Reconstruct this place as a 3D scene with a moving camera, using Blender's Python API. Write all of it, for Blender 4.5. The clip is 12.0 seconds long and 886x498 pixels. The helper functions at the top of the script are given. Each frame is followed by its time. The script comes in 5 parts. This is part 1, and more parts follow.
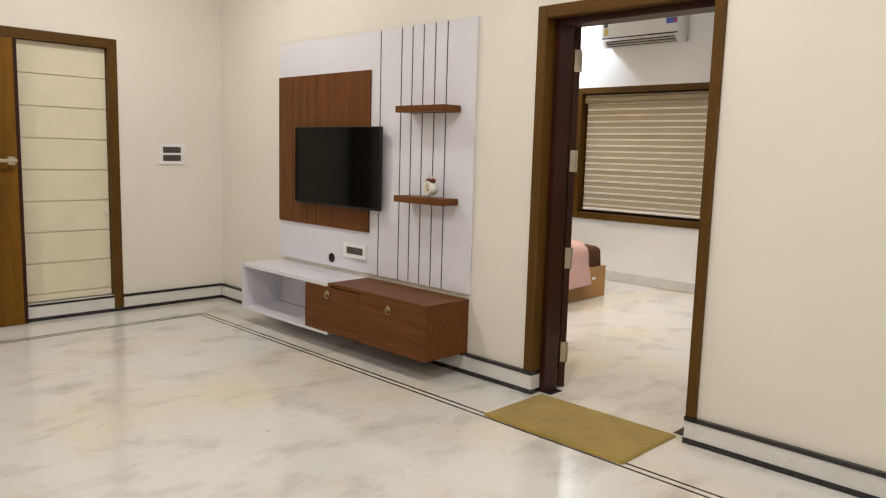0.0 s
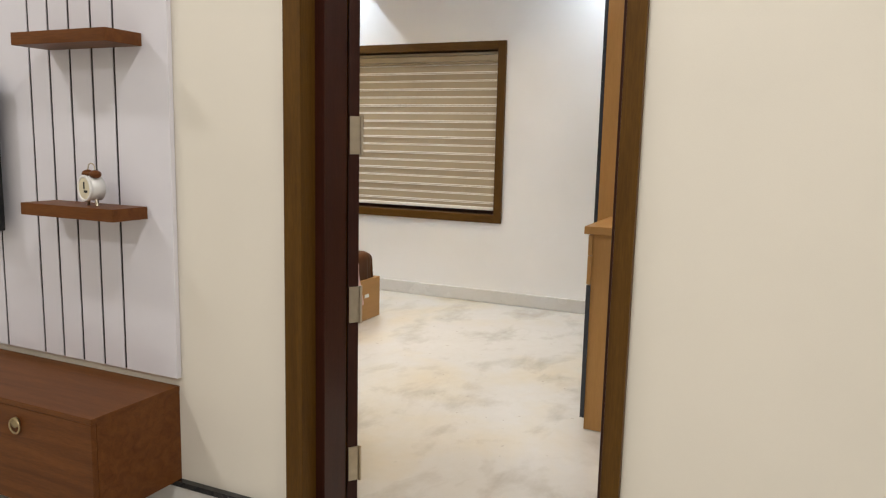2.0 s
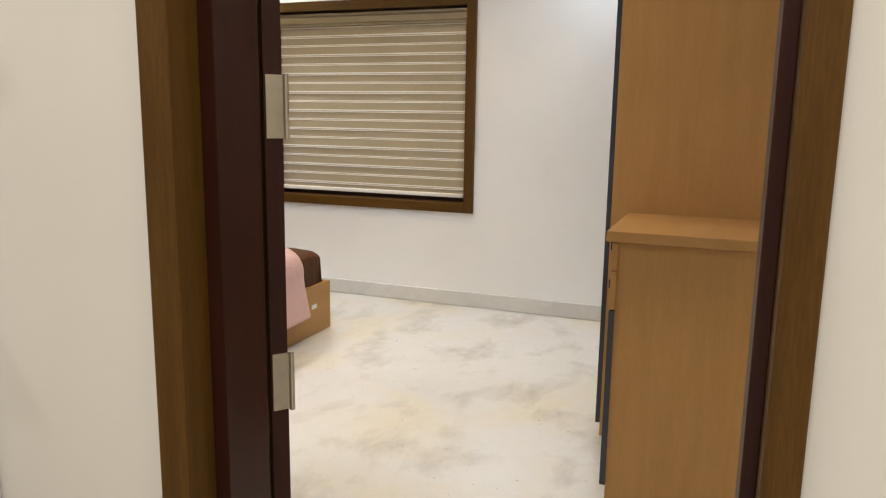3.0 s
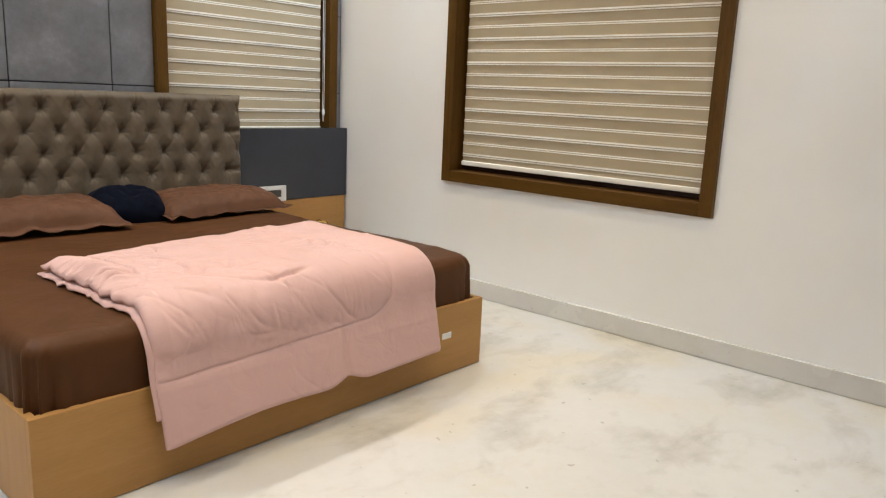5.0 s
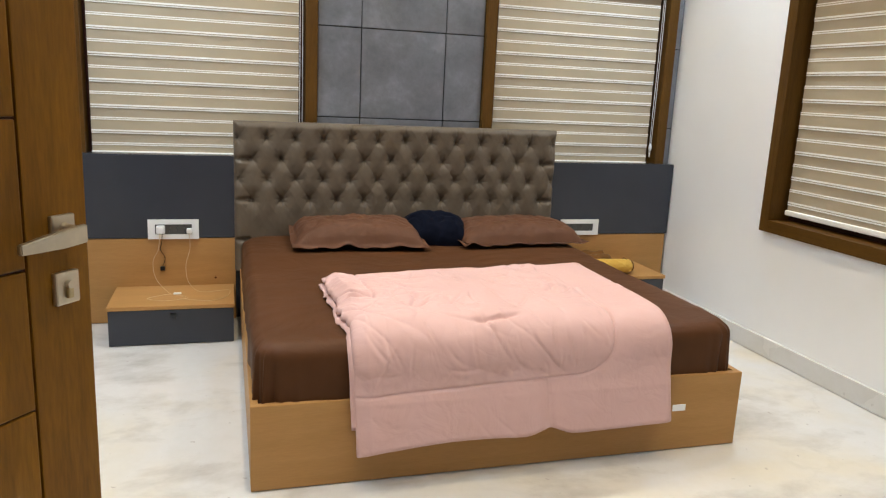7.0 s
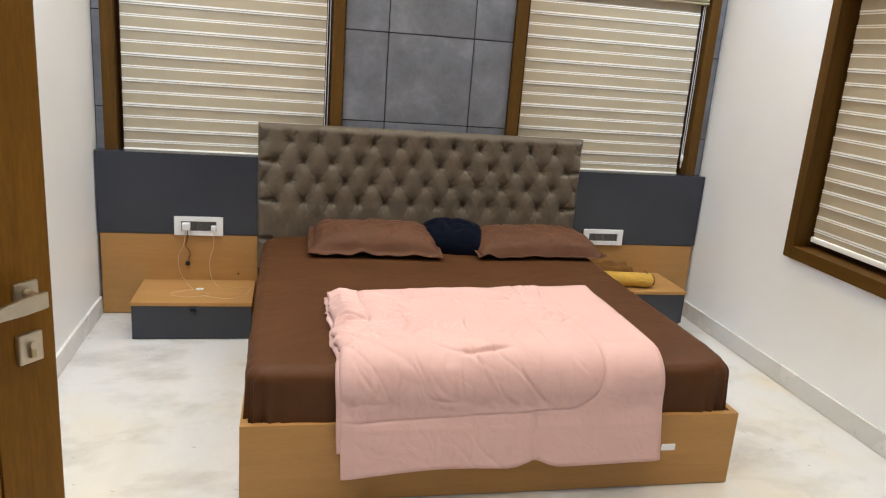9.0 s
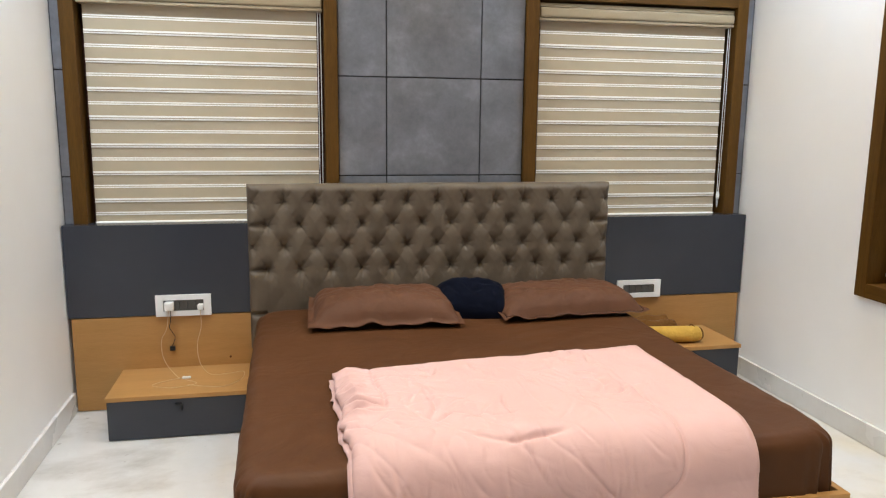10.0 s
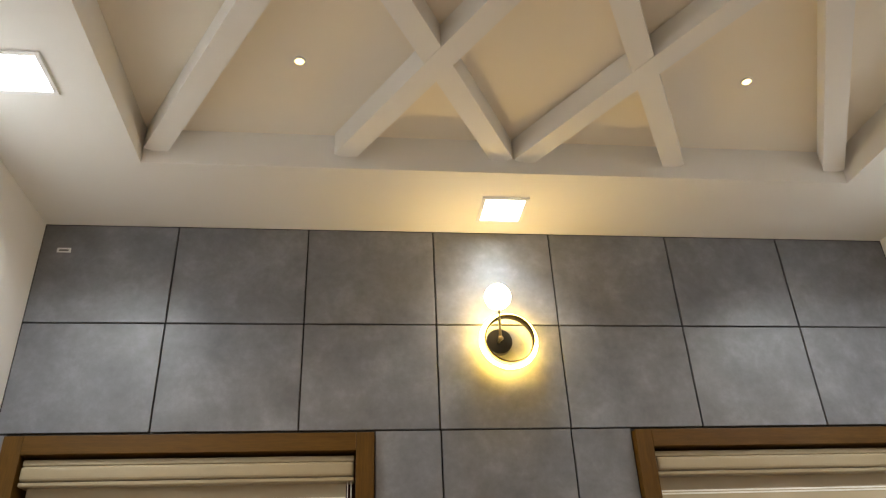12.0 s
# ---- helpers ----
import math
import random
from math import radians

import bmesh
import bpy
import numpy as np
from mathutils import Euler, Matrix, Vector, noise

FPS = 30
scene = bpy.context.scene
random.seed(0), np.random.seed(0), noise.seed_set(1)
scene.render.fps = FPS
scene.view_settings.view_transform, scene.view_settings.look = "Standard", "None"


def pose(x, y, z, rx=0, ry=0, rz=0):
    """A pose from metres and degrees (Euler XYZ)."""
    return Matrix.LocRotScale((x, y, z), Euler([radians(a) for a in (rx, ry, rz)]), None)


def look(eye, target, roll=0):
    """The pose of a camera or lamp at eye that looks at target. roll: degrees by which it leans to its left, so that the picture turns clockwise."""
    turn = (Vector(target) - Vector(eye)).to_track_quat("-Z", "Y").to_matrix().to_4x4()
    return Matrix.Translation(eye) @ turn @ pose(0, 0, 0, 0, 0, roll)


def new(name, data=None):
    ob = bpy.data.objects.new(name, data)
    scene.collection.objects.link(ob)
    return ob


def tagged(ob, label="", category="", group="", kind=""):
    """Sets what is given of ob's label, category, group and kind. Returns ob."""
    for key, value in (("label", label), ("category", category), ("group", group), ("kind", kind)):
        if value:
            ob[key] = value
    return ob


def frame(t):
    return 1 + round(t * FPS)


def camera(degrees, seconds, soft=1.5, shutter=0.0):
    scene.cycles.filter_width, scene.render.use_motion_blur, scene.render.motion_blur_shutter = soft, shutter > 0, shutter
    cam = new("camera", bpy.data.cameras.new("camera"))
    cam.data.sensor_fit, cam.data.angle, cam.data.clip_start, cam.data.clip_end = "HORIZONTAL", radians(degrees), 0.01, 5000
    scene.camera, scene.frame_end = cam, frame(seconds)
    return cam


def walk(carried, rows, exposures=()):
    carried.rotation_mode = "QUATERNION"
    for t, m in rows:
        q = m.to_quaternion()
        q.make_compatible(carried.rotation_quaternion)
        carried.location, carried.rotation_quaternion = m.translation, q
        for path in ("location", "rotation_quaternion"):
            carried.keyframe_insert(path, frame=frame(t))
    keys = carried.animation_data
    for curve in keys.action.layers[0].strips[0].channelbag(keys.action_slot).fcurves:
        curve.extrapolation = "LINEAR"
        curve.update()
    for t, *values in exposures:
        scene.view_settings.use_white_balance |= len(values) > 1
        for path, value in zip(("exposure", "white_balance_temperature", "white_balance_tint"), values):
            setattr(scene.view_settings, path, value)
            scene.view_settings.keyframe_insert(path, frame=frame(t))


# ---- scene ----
cam = camera(61.8, 12.0, 1.2)
PATH = [
    (0, (-5.17, -6.042, 1.388), (-3.762, -4.646, 1.13), 1.6),
    (0.5, (-4.944, -5.765, 1.365), (-3.346, -4.583, 1.139), 0.8),
    (1, (-4.557, -5.452, 1.388), (-2.863, -4.404, 1.212), -0.0),
    (1.5, (-4.11, -5.154, 1.377), (-2.358, -4.212, 1.164), 0.8),
    (2, (-3.682, -4.819, 1.346), (-1.885, -3.988, 1.059), 1.3),
    (2.5, (-3.247, -4.6, 1.339), (-1.421, -3.856, 1.008), 1.0),
    (2.7, (-3.089, -4.499, 1.351), (-1.251, -3.791, 1.0), 0.9),
    (4.3, (-1.776, -4.02, 1.242), (-0.049, -3.082, 0.873), 1.4),
    (4.5, (-1.671, -3.991, 1.228), (0.007, -2.971, 0.846), 1.7),
    (5, (-1.321, -4.003, 1.19), (0.15, -2.71, 0.783), 2.5),
    (5.5, (-1.083, -4.02, 1.192), (0.179, -2.537, 0.738), 2.8),
    (6, (-0.974, -4.082, 1.219), (-0.01, -2.393, 0.75), 2.9),
    (6.5, (-0.867, -4.257, 1.338), (-0.162, -2.44, 0.888), 2.5),
    (7, (-0.736, -4.349, 1.351), (-0.18, -2.474, 0.931), 2.7),
    (7.2, (-0.695, -4.381, 1.365), (-0.165, -2.497, 0.951), 3.1),
    (8.8, (-0.535, -4.386, 1.567), (-0.116, -2.5, 1.049), 5.2),
    (9, (-0.526, -4.372, 1.59), (-0.117, -2.483, 1.077), 4.4),
    (9.5, (-0.517, -4.179, 1.485), (-0.084, -2.28, 1.031), 2.3),
    (10, (-0.493, -3.885, 1.455), (-0.091, -1.956, 1.114), 0.6),
    (10.5, (-0.401, -3.623, 1.454), (-0.09, -1.647, 1.447), -0.5),
    (11, (-0.361, -3.329, 1.444), (-0.087, -1.373, 1.757), -1.9),
    (11.5, (-0.277, -3.04, 1.439), (-0.071, -1.138, 2.022), -1.9),
    (12, (-0.315, -2.753, 1.44), (-0.085, -1.009, 2.392), -2.6),
]
walk(cam, [(t, look(eye, target, roll)) for t, eye, target, roll in PATH],
     exposures=[(0, 0.0, 6450, 10), (2.5, 0.0, 6300, 10), (4.5, 0.0, 6400, 9), (6, 0.09, 6080, 8), (7, 0.12, 6050, 8), (9.5, 0.12, 6080, 9), (10.4, 0.21, 6050, 9), (11.0, 0.01, 6550, 10), (12, -0.36, 7150, 10)])

# ---- world and light ----
world = bpy.data.worlds.new("night")
scene.world = world
world.use_nodes = True
world.node_tree.nodes["Background"].inputs["Color"].default_value = (0.02, 0.025, 0.04, 1)
world.node_tree.nodes["Background"].inputs["Strength"].default_value = 0.3

BLUISH = (0.52, 0.76, 1.0)
COOL, NEUTRAL, WARM = (0.83, 0.915, 1.0), (1.0, 0.95, 0.89), (1.0, 0.78, 0.48)


def lamp_area(name, at, size, power, colour, spread=170):
    data = bpy.data.lights.new(name, "AREA")
    data.shape, data.size, data.energy, data.color = "SQUARE", size, power, colour
    data.spread = radians(spread)
    ob = new(name, data)
    ob.location = at
    return ob


CEIL = 3.025
# square ceiling panels: bedroom border, the last three unseen and added; then the hall
PANELS = [(0.275, -0.2), (-1.345, -0.92), (1.86, -0.92), (-1.345, -2.7), (1.86, -3.7), (0.275, -4.2)]
# unseen panels added to light the hall; no lamp there is in view
HALL_FILL_PANELS = [(-3.0, -1.3), (-3.0, -4.2), (-5.4, -1.3), (-5.4, -4.2), (-3.0, -6.8), (-5.4, -6.8)]
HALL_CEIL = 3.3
for px, py in PANELS:
    near_wall = py > -0.5
    power = 4.2 if near_wall else 4.5 if py < -4 else 17.0 if py > -1 else 13.0
    lamp_area("panel_light", (px, py, CEIL - 0.012), 0.16, power, BLUISH if near_wall else COOL, 110 if near_wall else 150)
for px, py in HALL_FILL_PANELS:
    lamp_area("hall_fill_light", (px, py, HALL_CEIL - 0.012), 0.2, 23, NEUTRAL, 178)
# beyond the first two the spots are unseen, repeated along the tray
SPOTS = [(-0.516, -0.86), (1.05, -0.86), (-0.516, -2.1), (1.05, -2.1), (-0.516, -3.3), (1.05, -3.3)]
TRAY_Z = 3.175
for px, py in SPOTS:
    lamp_area("spot_light", (px, py, TRAY_Z - 0.012), 0.03, 5.5, WARM, 105)

# ---- materials ----


def mat_new(name):
    m = bpy.data.materials.new(name)
    m.use_nodes = True
    nt = m.node_tree
    return m, nt, nt.nodes["Principled BSDF"]


def ramp(nt, stops):
    n = nt.nodes.new("ShaderNodeValToRGB")
    e = n.color_ramp.elements
    while len(e) < len(stops):
        e.new(0.5)
    for el, (p, c) in zip(e, stops):
        el.position, el.color = p, (*c, 1)
    return n


def noise_node(nt, coord, scale, detail=4, rough=0.55, stretch=(1, 1, 1), warp=0.0):
    mp = nt.nodes.new("ShaderNodeMapping")
    mp.inputs["Scale"].default_value = stretch
    nt.links.new(coord, mp.inputs["Vector"])
    n = nt.nodes.new("ShaderNodeTexNoise")
    n.inputs["Scale"].default_value, n.inputs["Detail"].default_value = scale, detail
    n.inputs["Roughness"].default_value, n.inputs["Distortion"].default_value = rough, warp
    nt.links.new(mp.outputs["Vector"], n.inputs["Vector"])
    return n


def mixed(nt, fac, a, b, kind="MIX"):
    n = nt.nodes.new("ShaderNodeMix")
    n.data_type, n.blend_type = "RGBA", kind
    for sock, v in ((n.inputs[0], fac), (n.inputs[6], a), (n.inputs[7], b)):
        if isinstance(v, bpy.types.NodeSocket):
            nt.links.new(v, sock)
        elif isinstance(v, tuple):
            sock.default_value = (*v, 1)
        else:
            sock.default_value = v
    return n.outputs[2]


def bump(nt, bsdf, height, strength, dist=0.01):
    n = nt.nodes.new("ShaderNodeBump")
    n.inputs["Strength"].default_value, n.inputs["Distance"].default_value = strength, dist
    nt.links.new(height, n.inputs["Height"])
    nt.links.new(n.outputs["Normal"], bsdf.inputs["Normal"])


def coords(nt, kind="Object"):
    return nt.nodes.new("ShaderNodeTexCoord").outputs[kind]


def shaded(c, k):
    return tuple(min(1, v * k) for v in c)


def plain(name, colour, rough=0.5, metal=0.0, vary=0.12, scale=6, grain=180, relief=0.05, coat=0.0, sheen=0.0, spec=0.5):
    """A surface with broad mottling and a fine grain."""
    m, nt, b = mat_new(name)
    co = coords(nt)
    big, fine = noise_node(nt, co, scale, 4), noise_node(nt, co, grain, 2)
    r = ramp(nt, [(0.3, shaded(colour, 1 - vary)), (0.7, shaded(colour, 1 + vary))])
    nt.links.new(big.outputs["Fac"], r.inputs["Fac"])
    nt.links.new(r.outputs["Color"], b.inputs["Base Color"])
    b.inputs["Roughness"].default_value, b.inputs["Metallic"].default_value = rough, metal
    b.inputs["Coat Weight"].default_value = coat
    b.inputs["Coat Roughness"].default_value = 0.1
    b.inputs["Specular IOR Level"].default_value = spec
    b.inputs["Sheen Weight"].default_value = sheen
    if relief:
        bump(nt, b, fine.outputs["Fac"], relief, 0.004)
    return m


def wood(name, dark, light, along="z", rough=0.35, scale=5.0, coat=0.2, ratio=14, contrast=(0.3, 0.7), fine=0.8):
    """Straight-grained timber; along: the axis of the grain."""
    m, nt, b = mat_new(name)
    co = coords(nt)
    info = nt.nodes.new("ShaderNodeObjectInfo")
    shift = nt.nodes.new("ShaderNodeVectorMath")
    shift.operation = "MULTIPLY_ADD"
    nt.links.new(info.outputs["Random"], shift.inputs[0])
    shift.inputs[1].default_value = (7, 5, 9)
    nt.links.new(co, shift.inputs[2])
    st = [ratio if a != along else 1.0 for a in "xyz"]
    n1 = noise_node(nt, shift.outputs[0], scale * 0.35, 6, 0.6, st, 0.6)
    n2 = noise_node(nt, shift.outputs[0], scale * 4, 4, 0.6, st)
    r = ramp(nt, [(contrast[0], dark), (contrast[1], light)])
    nt.links.new(n1.outputs["Fac"], r.inputs["Fac"])
    r2 = ramp(nt, [(0.35, (0.78, 0.78, 0.78)), (0.65, (1.08, 1.08, 1.08))])
    nt.links.new(n2.outputs["Fac"], r2.inputs["Fac"])
    c = mixed(nt, fine, r.outputs["Color"], r2.outputs["Color"], "MULTIPLY")
    nt.links.new(c, b.inputs["Base Color"])
    b.inputs["Roughness"].default_value = rough
    b.inputs["Specular IOR Level"].default_value = 0.2
    b.inputs["Coat Weight"].default_value, b.inputs["Coat Roughness"].default_value = coat, 0.15
    bump(nt, b, n2.outputs["Fac"], 0.08, 0.003)
    return m


def marble(name, white, vein, rough=0.12, scale=1.0, amount=0.55, yellow=(0.68, 0.61, 0.47)):
    """Polished marble: cream clouds, sparse grey-brown blotches and a few thin broken veins."""
    m, nt, b = mat_new(name)
    co = coords(nt)
    cloud = noise_node(nt, co, 1.1 * scale, 5, 0.55, (1, 1, 1), 0.4)
    base = ramp(nt, [(0.26, shaded(white, 1.04)), (0.47, white), (0.72, yellow)])
    nt.links.new(cloud.outputs["Fac"], base.inputs["Fac"])
    blot = noise_node(nt, co, 2.3 * scale, 7, 0.6, (1, 1.5, 1), 0.25)
    rb = ramp(nt, [(0.51, (0, 0, 0)), (0.74, (1, 1, 1))])
    nt.links.new(blot.outputs["Fac"], rb.inputs["Fac"])
    v1 = noise_node(nt, co, 1.1 * scale, 7, 0.58, (1.0, 1.3, 1), 0.5)
    rv = ramp(nt, [(0.478, (0, 0, 0)), (0.5, (1, 1, 1)), (0.522, (0, 0, 0))])
    nt.links.new(v1.outputs["Fac"], rv.inputs["Fac"])
    gate = noise_node(nt, co, 1.7 * scale, 4, 0.6)
    rg = ramp(nt, [(0.5, (0, 0, 0)), (0.66, (1, 1, 1))])
    nt.links.new(gate.outputs["Fac"], rg.inputs["Fac"])
    veins = mixed(nt, 1.0, rv.outputs["Color"], rg.outputs["Color"], "MULTIPLY")
    both = mixed(nt, 0.22, rb.outputs["Color"], veins, "ADD")
    mul = nt.nodes.new("ShaderNodeMath")
    mul.operation = "MULTIPLY"
    mul.use_clamp = True
    nt.links.new(both, mul.inputs[0])
    mul.inputs[1].default_value = amount
    c = mixed(nt, mul.outputs[0], base.outputs["Color"], vein)
    chip = noise_node(nt, co, 21 * scale, 2, 0.5)
    rc = ramp(nt, [(0.71, (0, 0, 0)), (0.75, (0.5, 0.5, 0.5))])
    nt.links.new(chip.outputs["Fac"], rc.inputs["Fac"])
    c = mixed(nt, rc.outputs["Color"], c, vein)
    speck = noise_node(nt, co, 14 * scale, 6, 0.7)
    rs = ramp(nt, [(0.3, (0.93, 0.92, 0.9)), (0.6, (1.0, 1.0, 1.0))])
    nt.links.new(speck.outputs["Fac"], rs.inputs["Fac"])
    c = mixed(nt, 0.5, c, rs.outputs["Color"], "MULTIPLY")
    nt.links.new(c, b.inputs["Base Color"])
    rr = ramp(nt, [(0.3, (rough * 0.7,) * 3), (0.7, (rough * 1.5,) * 3)])
    nt.links.new(gate.outputs["Fac"], rr.inputs["Fac"])
    nt.links.new(rr.outputs["Color"], b.inputs["Roughness"])
    return m


def cloth(name, colour, rough=0.9, weave=900, vary=0.1, sheen=0.3, wrinkle=0.0, wscale=7, spec=0.15):
    m, nt, b = mat_new(name)
    co = coords(nt)
    big = noise_node(nt, co, 5, 4)
    r = ramp(nt, [(0.3, shaded(colour, 1 - vary)), (0.7, shaded(colour, 1 + vary))])
    nt.links.new(big.outputs["Fac"], r.inputs["Fac"])
    nt.links.new(r.outputs["Color"], b.inputs["Base Color"])
    b.inputs["Roughness"].default_value = rough
    b.inputs["Specular IOR Level"].default_value = spec
    b.inputs["Sheen Weight"].default_value, b.inputs["Sheen Roughness"].default_value = sheen, 0.4
    fine = noise_node(nt, co, weave, 2)
    if wrinkle:
        w = noise_node(nt, co, wscale, 3, 0.5, (1, 1, 1), 1.8)
        add = nt.nodes.new("ShaderNodeMath")
        add.operation = "MULTIPLY_ADD"
        nt.links.new(fine.outputs["Fac"], add.inputs[0])
        add.inputs[1].default_value = 0.02
        nt.links.new(w.outputs["Fac"], add.inputs[2])
        bump(nt, b, add.outputs[0], wrinkle, 0.03)
    else:
        bump(nt, b, fine.outputs["Fac"], 0.15, 0.002)
    return m


def glow(name, colour, strength):
    m, nt, b = mat_new(name)
    b.inputs["Base Color"].default_value = (*colour, 1)
    b.inputs["Emission Color"].default_value = (*colour, 1)
    b.inputs["Emission Strength"].default_value = strength
    return m


def concrete_laminate(name, colour):
    m, nt, b = mat_new(name)
    co = coords(nt)
    info = nt.nodes.new("ShaderNodeObjectInfo")
    shift = nt.nodes.new("ShaderNodeVectorMath")
    shift.operation = "MULTIPLY_ADD"
    nt.links.new(info.outputs["Random"], shift.inputs[0])
    shift.inputs[1].default_value = (4, 3, 6)
    nt.links.new(co, shift.inputs[2])
    a = noise_node(nt, shift.outputs[0], 6, 8, 0.66, (1, 1, 1), 0.15)
    f = noise_node(nt, shift.outputs[0], 38, 5, 0.6)
    r = ramp(nt, [(0.34, shaded(colour, 0.76)), (0.52, colour), (0.7, shaded(colour, 1.34))])
    nt.links.new(a.outputs["Fac"], r.inputs["Fac"])
    rf = ramp(nt, [(0.3, (0.9, 0.9, 0.9)), (0.7, (1.06, 1.06, 1.06))])
    nt.links.new(f.outputs["Fac"], rf.inputs["Fac"])
    nt.links.new(mixed(nt, 0.8, r.outputs["Color"], rf.outputs["Color"], "MULTIPLY"), b.inputs["Base Color"])
    b.inputs["Roughness"].default_value = 0.4
    b.inputs["Specular IOR Level"].default_value = 0.5
    bump(nt, b, f.outputs["Fac"], 0.04, 0.002)
    return m


PAINT_BED = plain("bedroom_paint", (0.9, 0.9, 0.9), 0.55, vary=0.025, scale=1.5, grain=260, relief=0.06)
PAINT_HALL = plain("hall_paint", (0.78, 0.74, 0.66), 0.5, vary=0.03, scale=1.2, grain=260, relief=0.06)
# white paint tinted warm: lamp light on the tray put into its colour
PAINT_TRAY_LIT = plain("tray_paint_lit", (0.83, 0.76, 0.64), 0.7, vary=0.02, scale=2, grain=260, relief=0.04)
PAINT_CEIL = plain("ceiling_paint", (0.8, 0.78, 0.74), 0.7, vary=0.02, scale=2, grain=260, relief=0.04)
MARBLE = marble("floor_marble", (0.665, 0.655, 0.635), (0.33, 0.295, 0.25), 0.12, 1.0, 0.6)
MARBLE_SK = marble("skirting_marble", (0.7, 0.69, 0.675), (0.46, 0.44, 0.42), 0.22, 0.9, 0.28, (0.68, 0.67, 0.64))
GRANITE = plain("black_granite", (0.018, 0.018, 0.02), 0.2, vary=0.4, scale=40)
FRAME_WOOD = wood("frame_teak", (0.08, 0.035, 0.0035), (0.115, 0.054, 0.007), "z", 0.5, 5, 0.0)
FRAME_WOOD_X = wood("frame_teak_across", (0.08, 0.035, 0.0035), (0.115, 0.054, 0.007), "x", 0.5, 5, 0.0)
FRAME_WOOD_Y = wood("frame_teak_along", (0.08, 0.035, 0.0035), (0.115, 0.054, 0.007), "y", 0.5, 5, 0.0)
JAMB_DARK = wood("jamb_maroon", (0.028, 0.006, 0.003), (0.042, 0.011, 0.006), "z", 0.4, 5, 0.1)
DOOR_WOOD = wood("door_teak", (0.125, 0.052, 0.002), (0.215, 0.096, 0.004), "z", 0.5, 4, 0.0, 9)
WALNUT = wood("walnut_laminate", (0.1, 0.031, 0.006), (0.168, 0.06, 0.014), "z", 0.45, 6, 0.0)
WALNUT_Y = wood("walnut_laminate_along", (0.1, 0.031, 0.006), (0.168, 0.06, 0.014), "y", 0.45, 6, 0.0)
TAN = wood("tan_laminate", (0.395, 0.21, 0.067), (0.445, 0.238, 0.081), "x", 0.42, 6, 0.1, 10, fine=0.25)
TAN_Z = wood("tan_laminate_upright", (0.395, 0.21, 0.067), (0.445, 0.238, 0.081), "z", 0.42, 6, 0.1, 10, fine=0.25)
SLATE = plain("slate_laminate", (0.032, 0.036, 0.048), 0.25, vary=0.06, scale=3, grain=300, relief=0.02)
WHITE_GLOSS = plain("white_gloss_laminate", (0.72, 0.71, 0.77), 0.16, vary=0.02, scale=3, relief=0.0)
GROOVE = plain("groove_black", (0.02, 0.018, 0.018), 0.5)
TILE_GREY = concrete_laminate("concrete_panel", (0.168, 0.171, 0.187))
JOINT = plain("joint_black", (0.012, 0.012, 0.013), 0.6)
UPHOLSTERY = plain("taupe_leatherette", (0.113, 0.086, 0.059), 0.5, vary=0.1, scale=9, grain=320, relief=0.12, spec=0.3)
SHEET = cloth("brown_satin_sheet", (0.078, 0.031, 0.011), 0.5, spec=0.14, sheen=0.0, wrinkle=0.14, wscale=5)
PILLOWCASE = cloth("brown_pillowcase", (0.102, 0.044, 0.022), 0.6, sheen=0.02, wrinkle=0.15, wscale=9)
PINK = cloth("pink_quilt", (0.62, 0.4, 0.368), 0.52, sheen=0.06, vary=0.015, wrinkle=0.16, wscale=9, spec=0.3)
NAVY = cloth("navy_velvet", (0.004, 0.005, 0.011), 0.95, spec=0.05, sheen=0.02)
BLIND = cloth("blind_beige", (0.46, 0.385, 0.265), 0.55, weave=1400, sheen=0.0, vary=0.05, spec=0.4)
# the blind's beige darkened: shade in the window recess put into the colour
CASSETTE_SHADED = cloth("blind_cassette_shaded", (0.34, 0.275, 0.175), 0.35, weave=1400, sheen=0.0, vary=0.06, spec=0.5)
BLIND_WHITE = cloth("blind_white", (0.92, 0.9, 0.84), 0.85, weave=1400, sheen=0.1, vary=0.02)
BLIND_MESH = cloth("blind_back_layer", (0.43, 0.36, 0.255), 0.6, weave=1400, sheen=0.0, vary=0.05, spec=0.3)
PLASTIC = plain("white_plastic", (0.8, 0.8, 0.79), 0.3, vary=0.02, relief=0.0)
LOUVRE = plain("pale_grey_plastic", (0.4, 0.39, 0.37), 0.4, vary=0.05)
SWITCH_GREY = plain("grey_switches", (0.07, 0.066, 0.06), 0.3, vary=0.1)
SCREEN = plain("tv_screen", (0.003, 0.003, 0.0027), 0.08, vary=0.1, relief=0.0, spec=0.14)
BLACK_PL = plain("black_plastic", (0.01, 0.01, 0.011), 0.4, spec=0.3)
STEEL = plain("brushed_steel", (0.52, 0.46, 0.36), 0.34, 1.0, vary=0.08, scale=30)
BRASS = plain("antique_brass", (0.42, 0.34, 0.2), 0.35, 1.0, vary=0.12, scale=30)
MUSTARD = cloth("mustard_mat", (0.30, 0.21, 0.055), 1.0, weave=500, vary=0.15, wrinkle=0.25, wscale=60)
GLASS_DARK = plain("night_glass", (0.01, 0.011, 0.014), 0.05, vary=0.1, relief=0.0)
LED_COOL = glow("led_cool", (0.82, 0.93, 1.0), 14)
BRONZE = plain("dark_bronze", (0.1, 0.075, 0.04), 0.4, 1.0, vary=0.12, scale=30)
LED_NEUTRAL = glow("led_neutral", (1.0, 0.93, 0.82), 14)
LED_WARM = glow("led_warm", (1.0, 0.68, 0.25), 9)
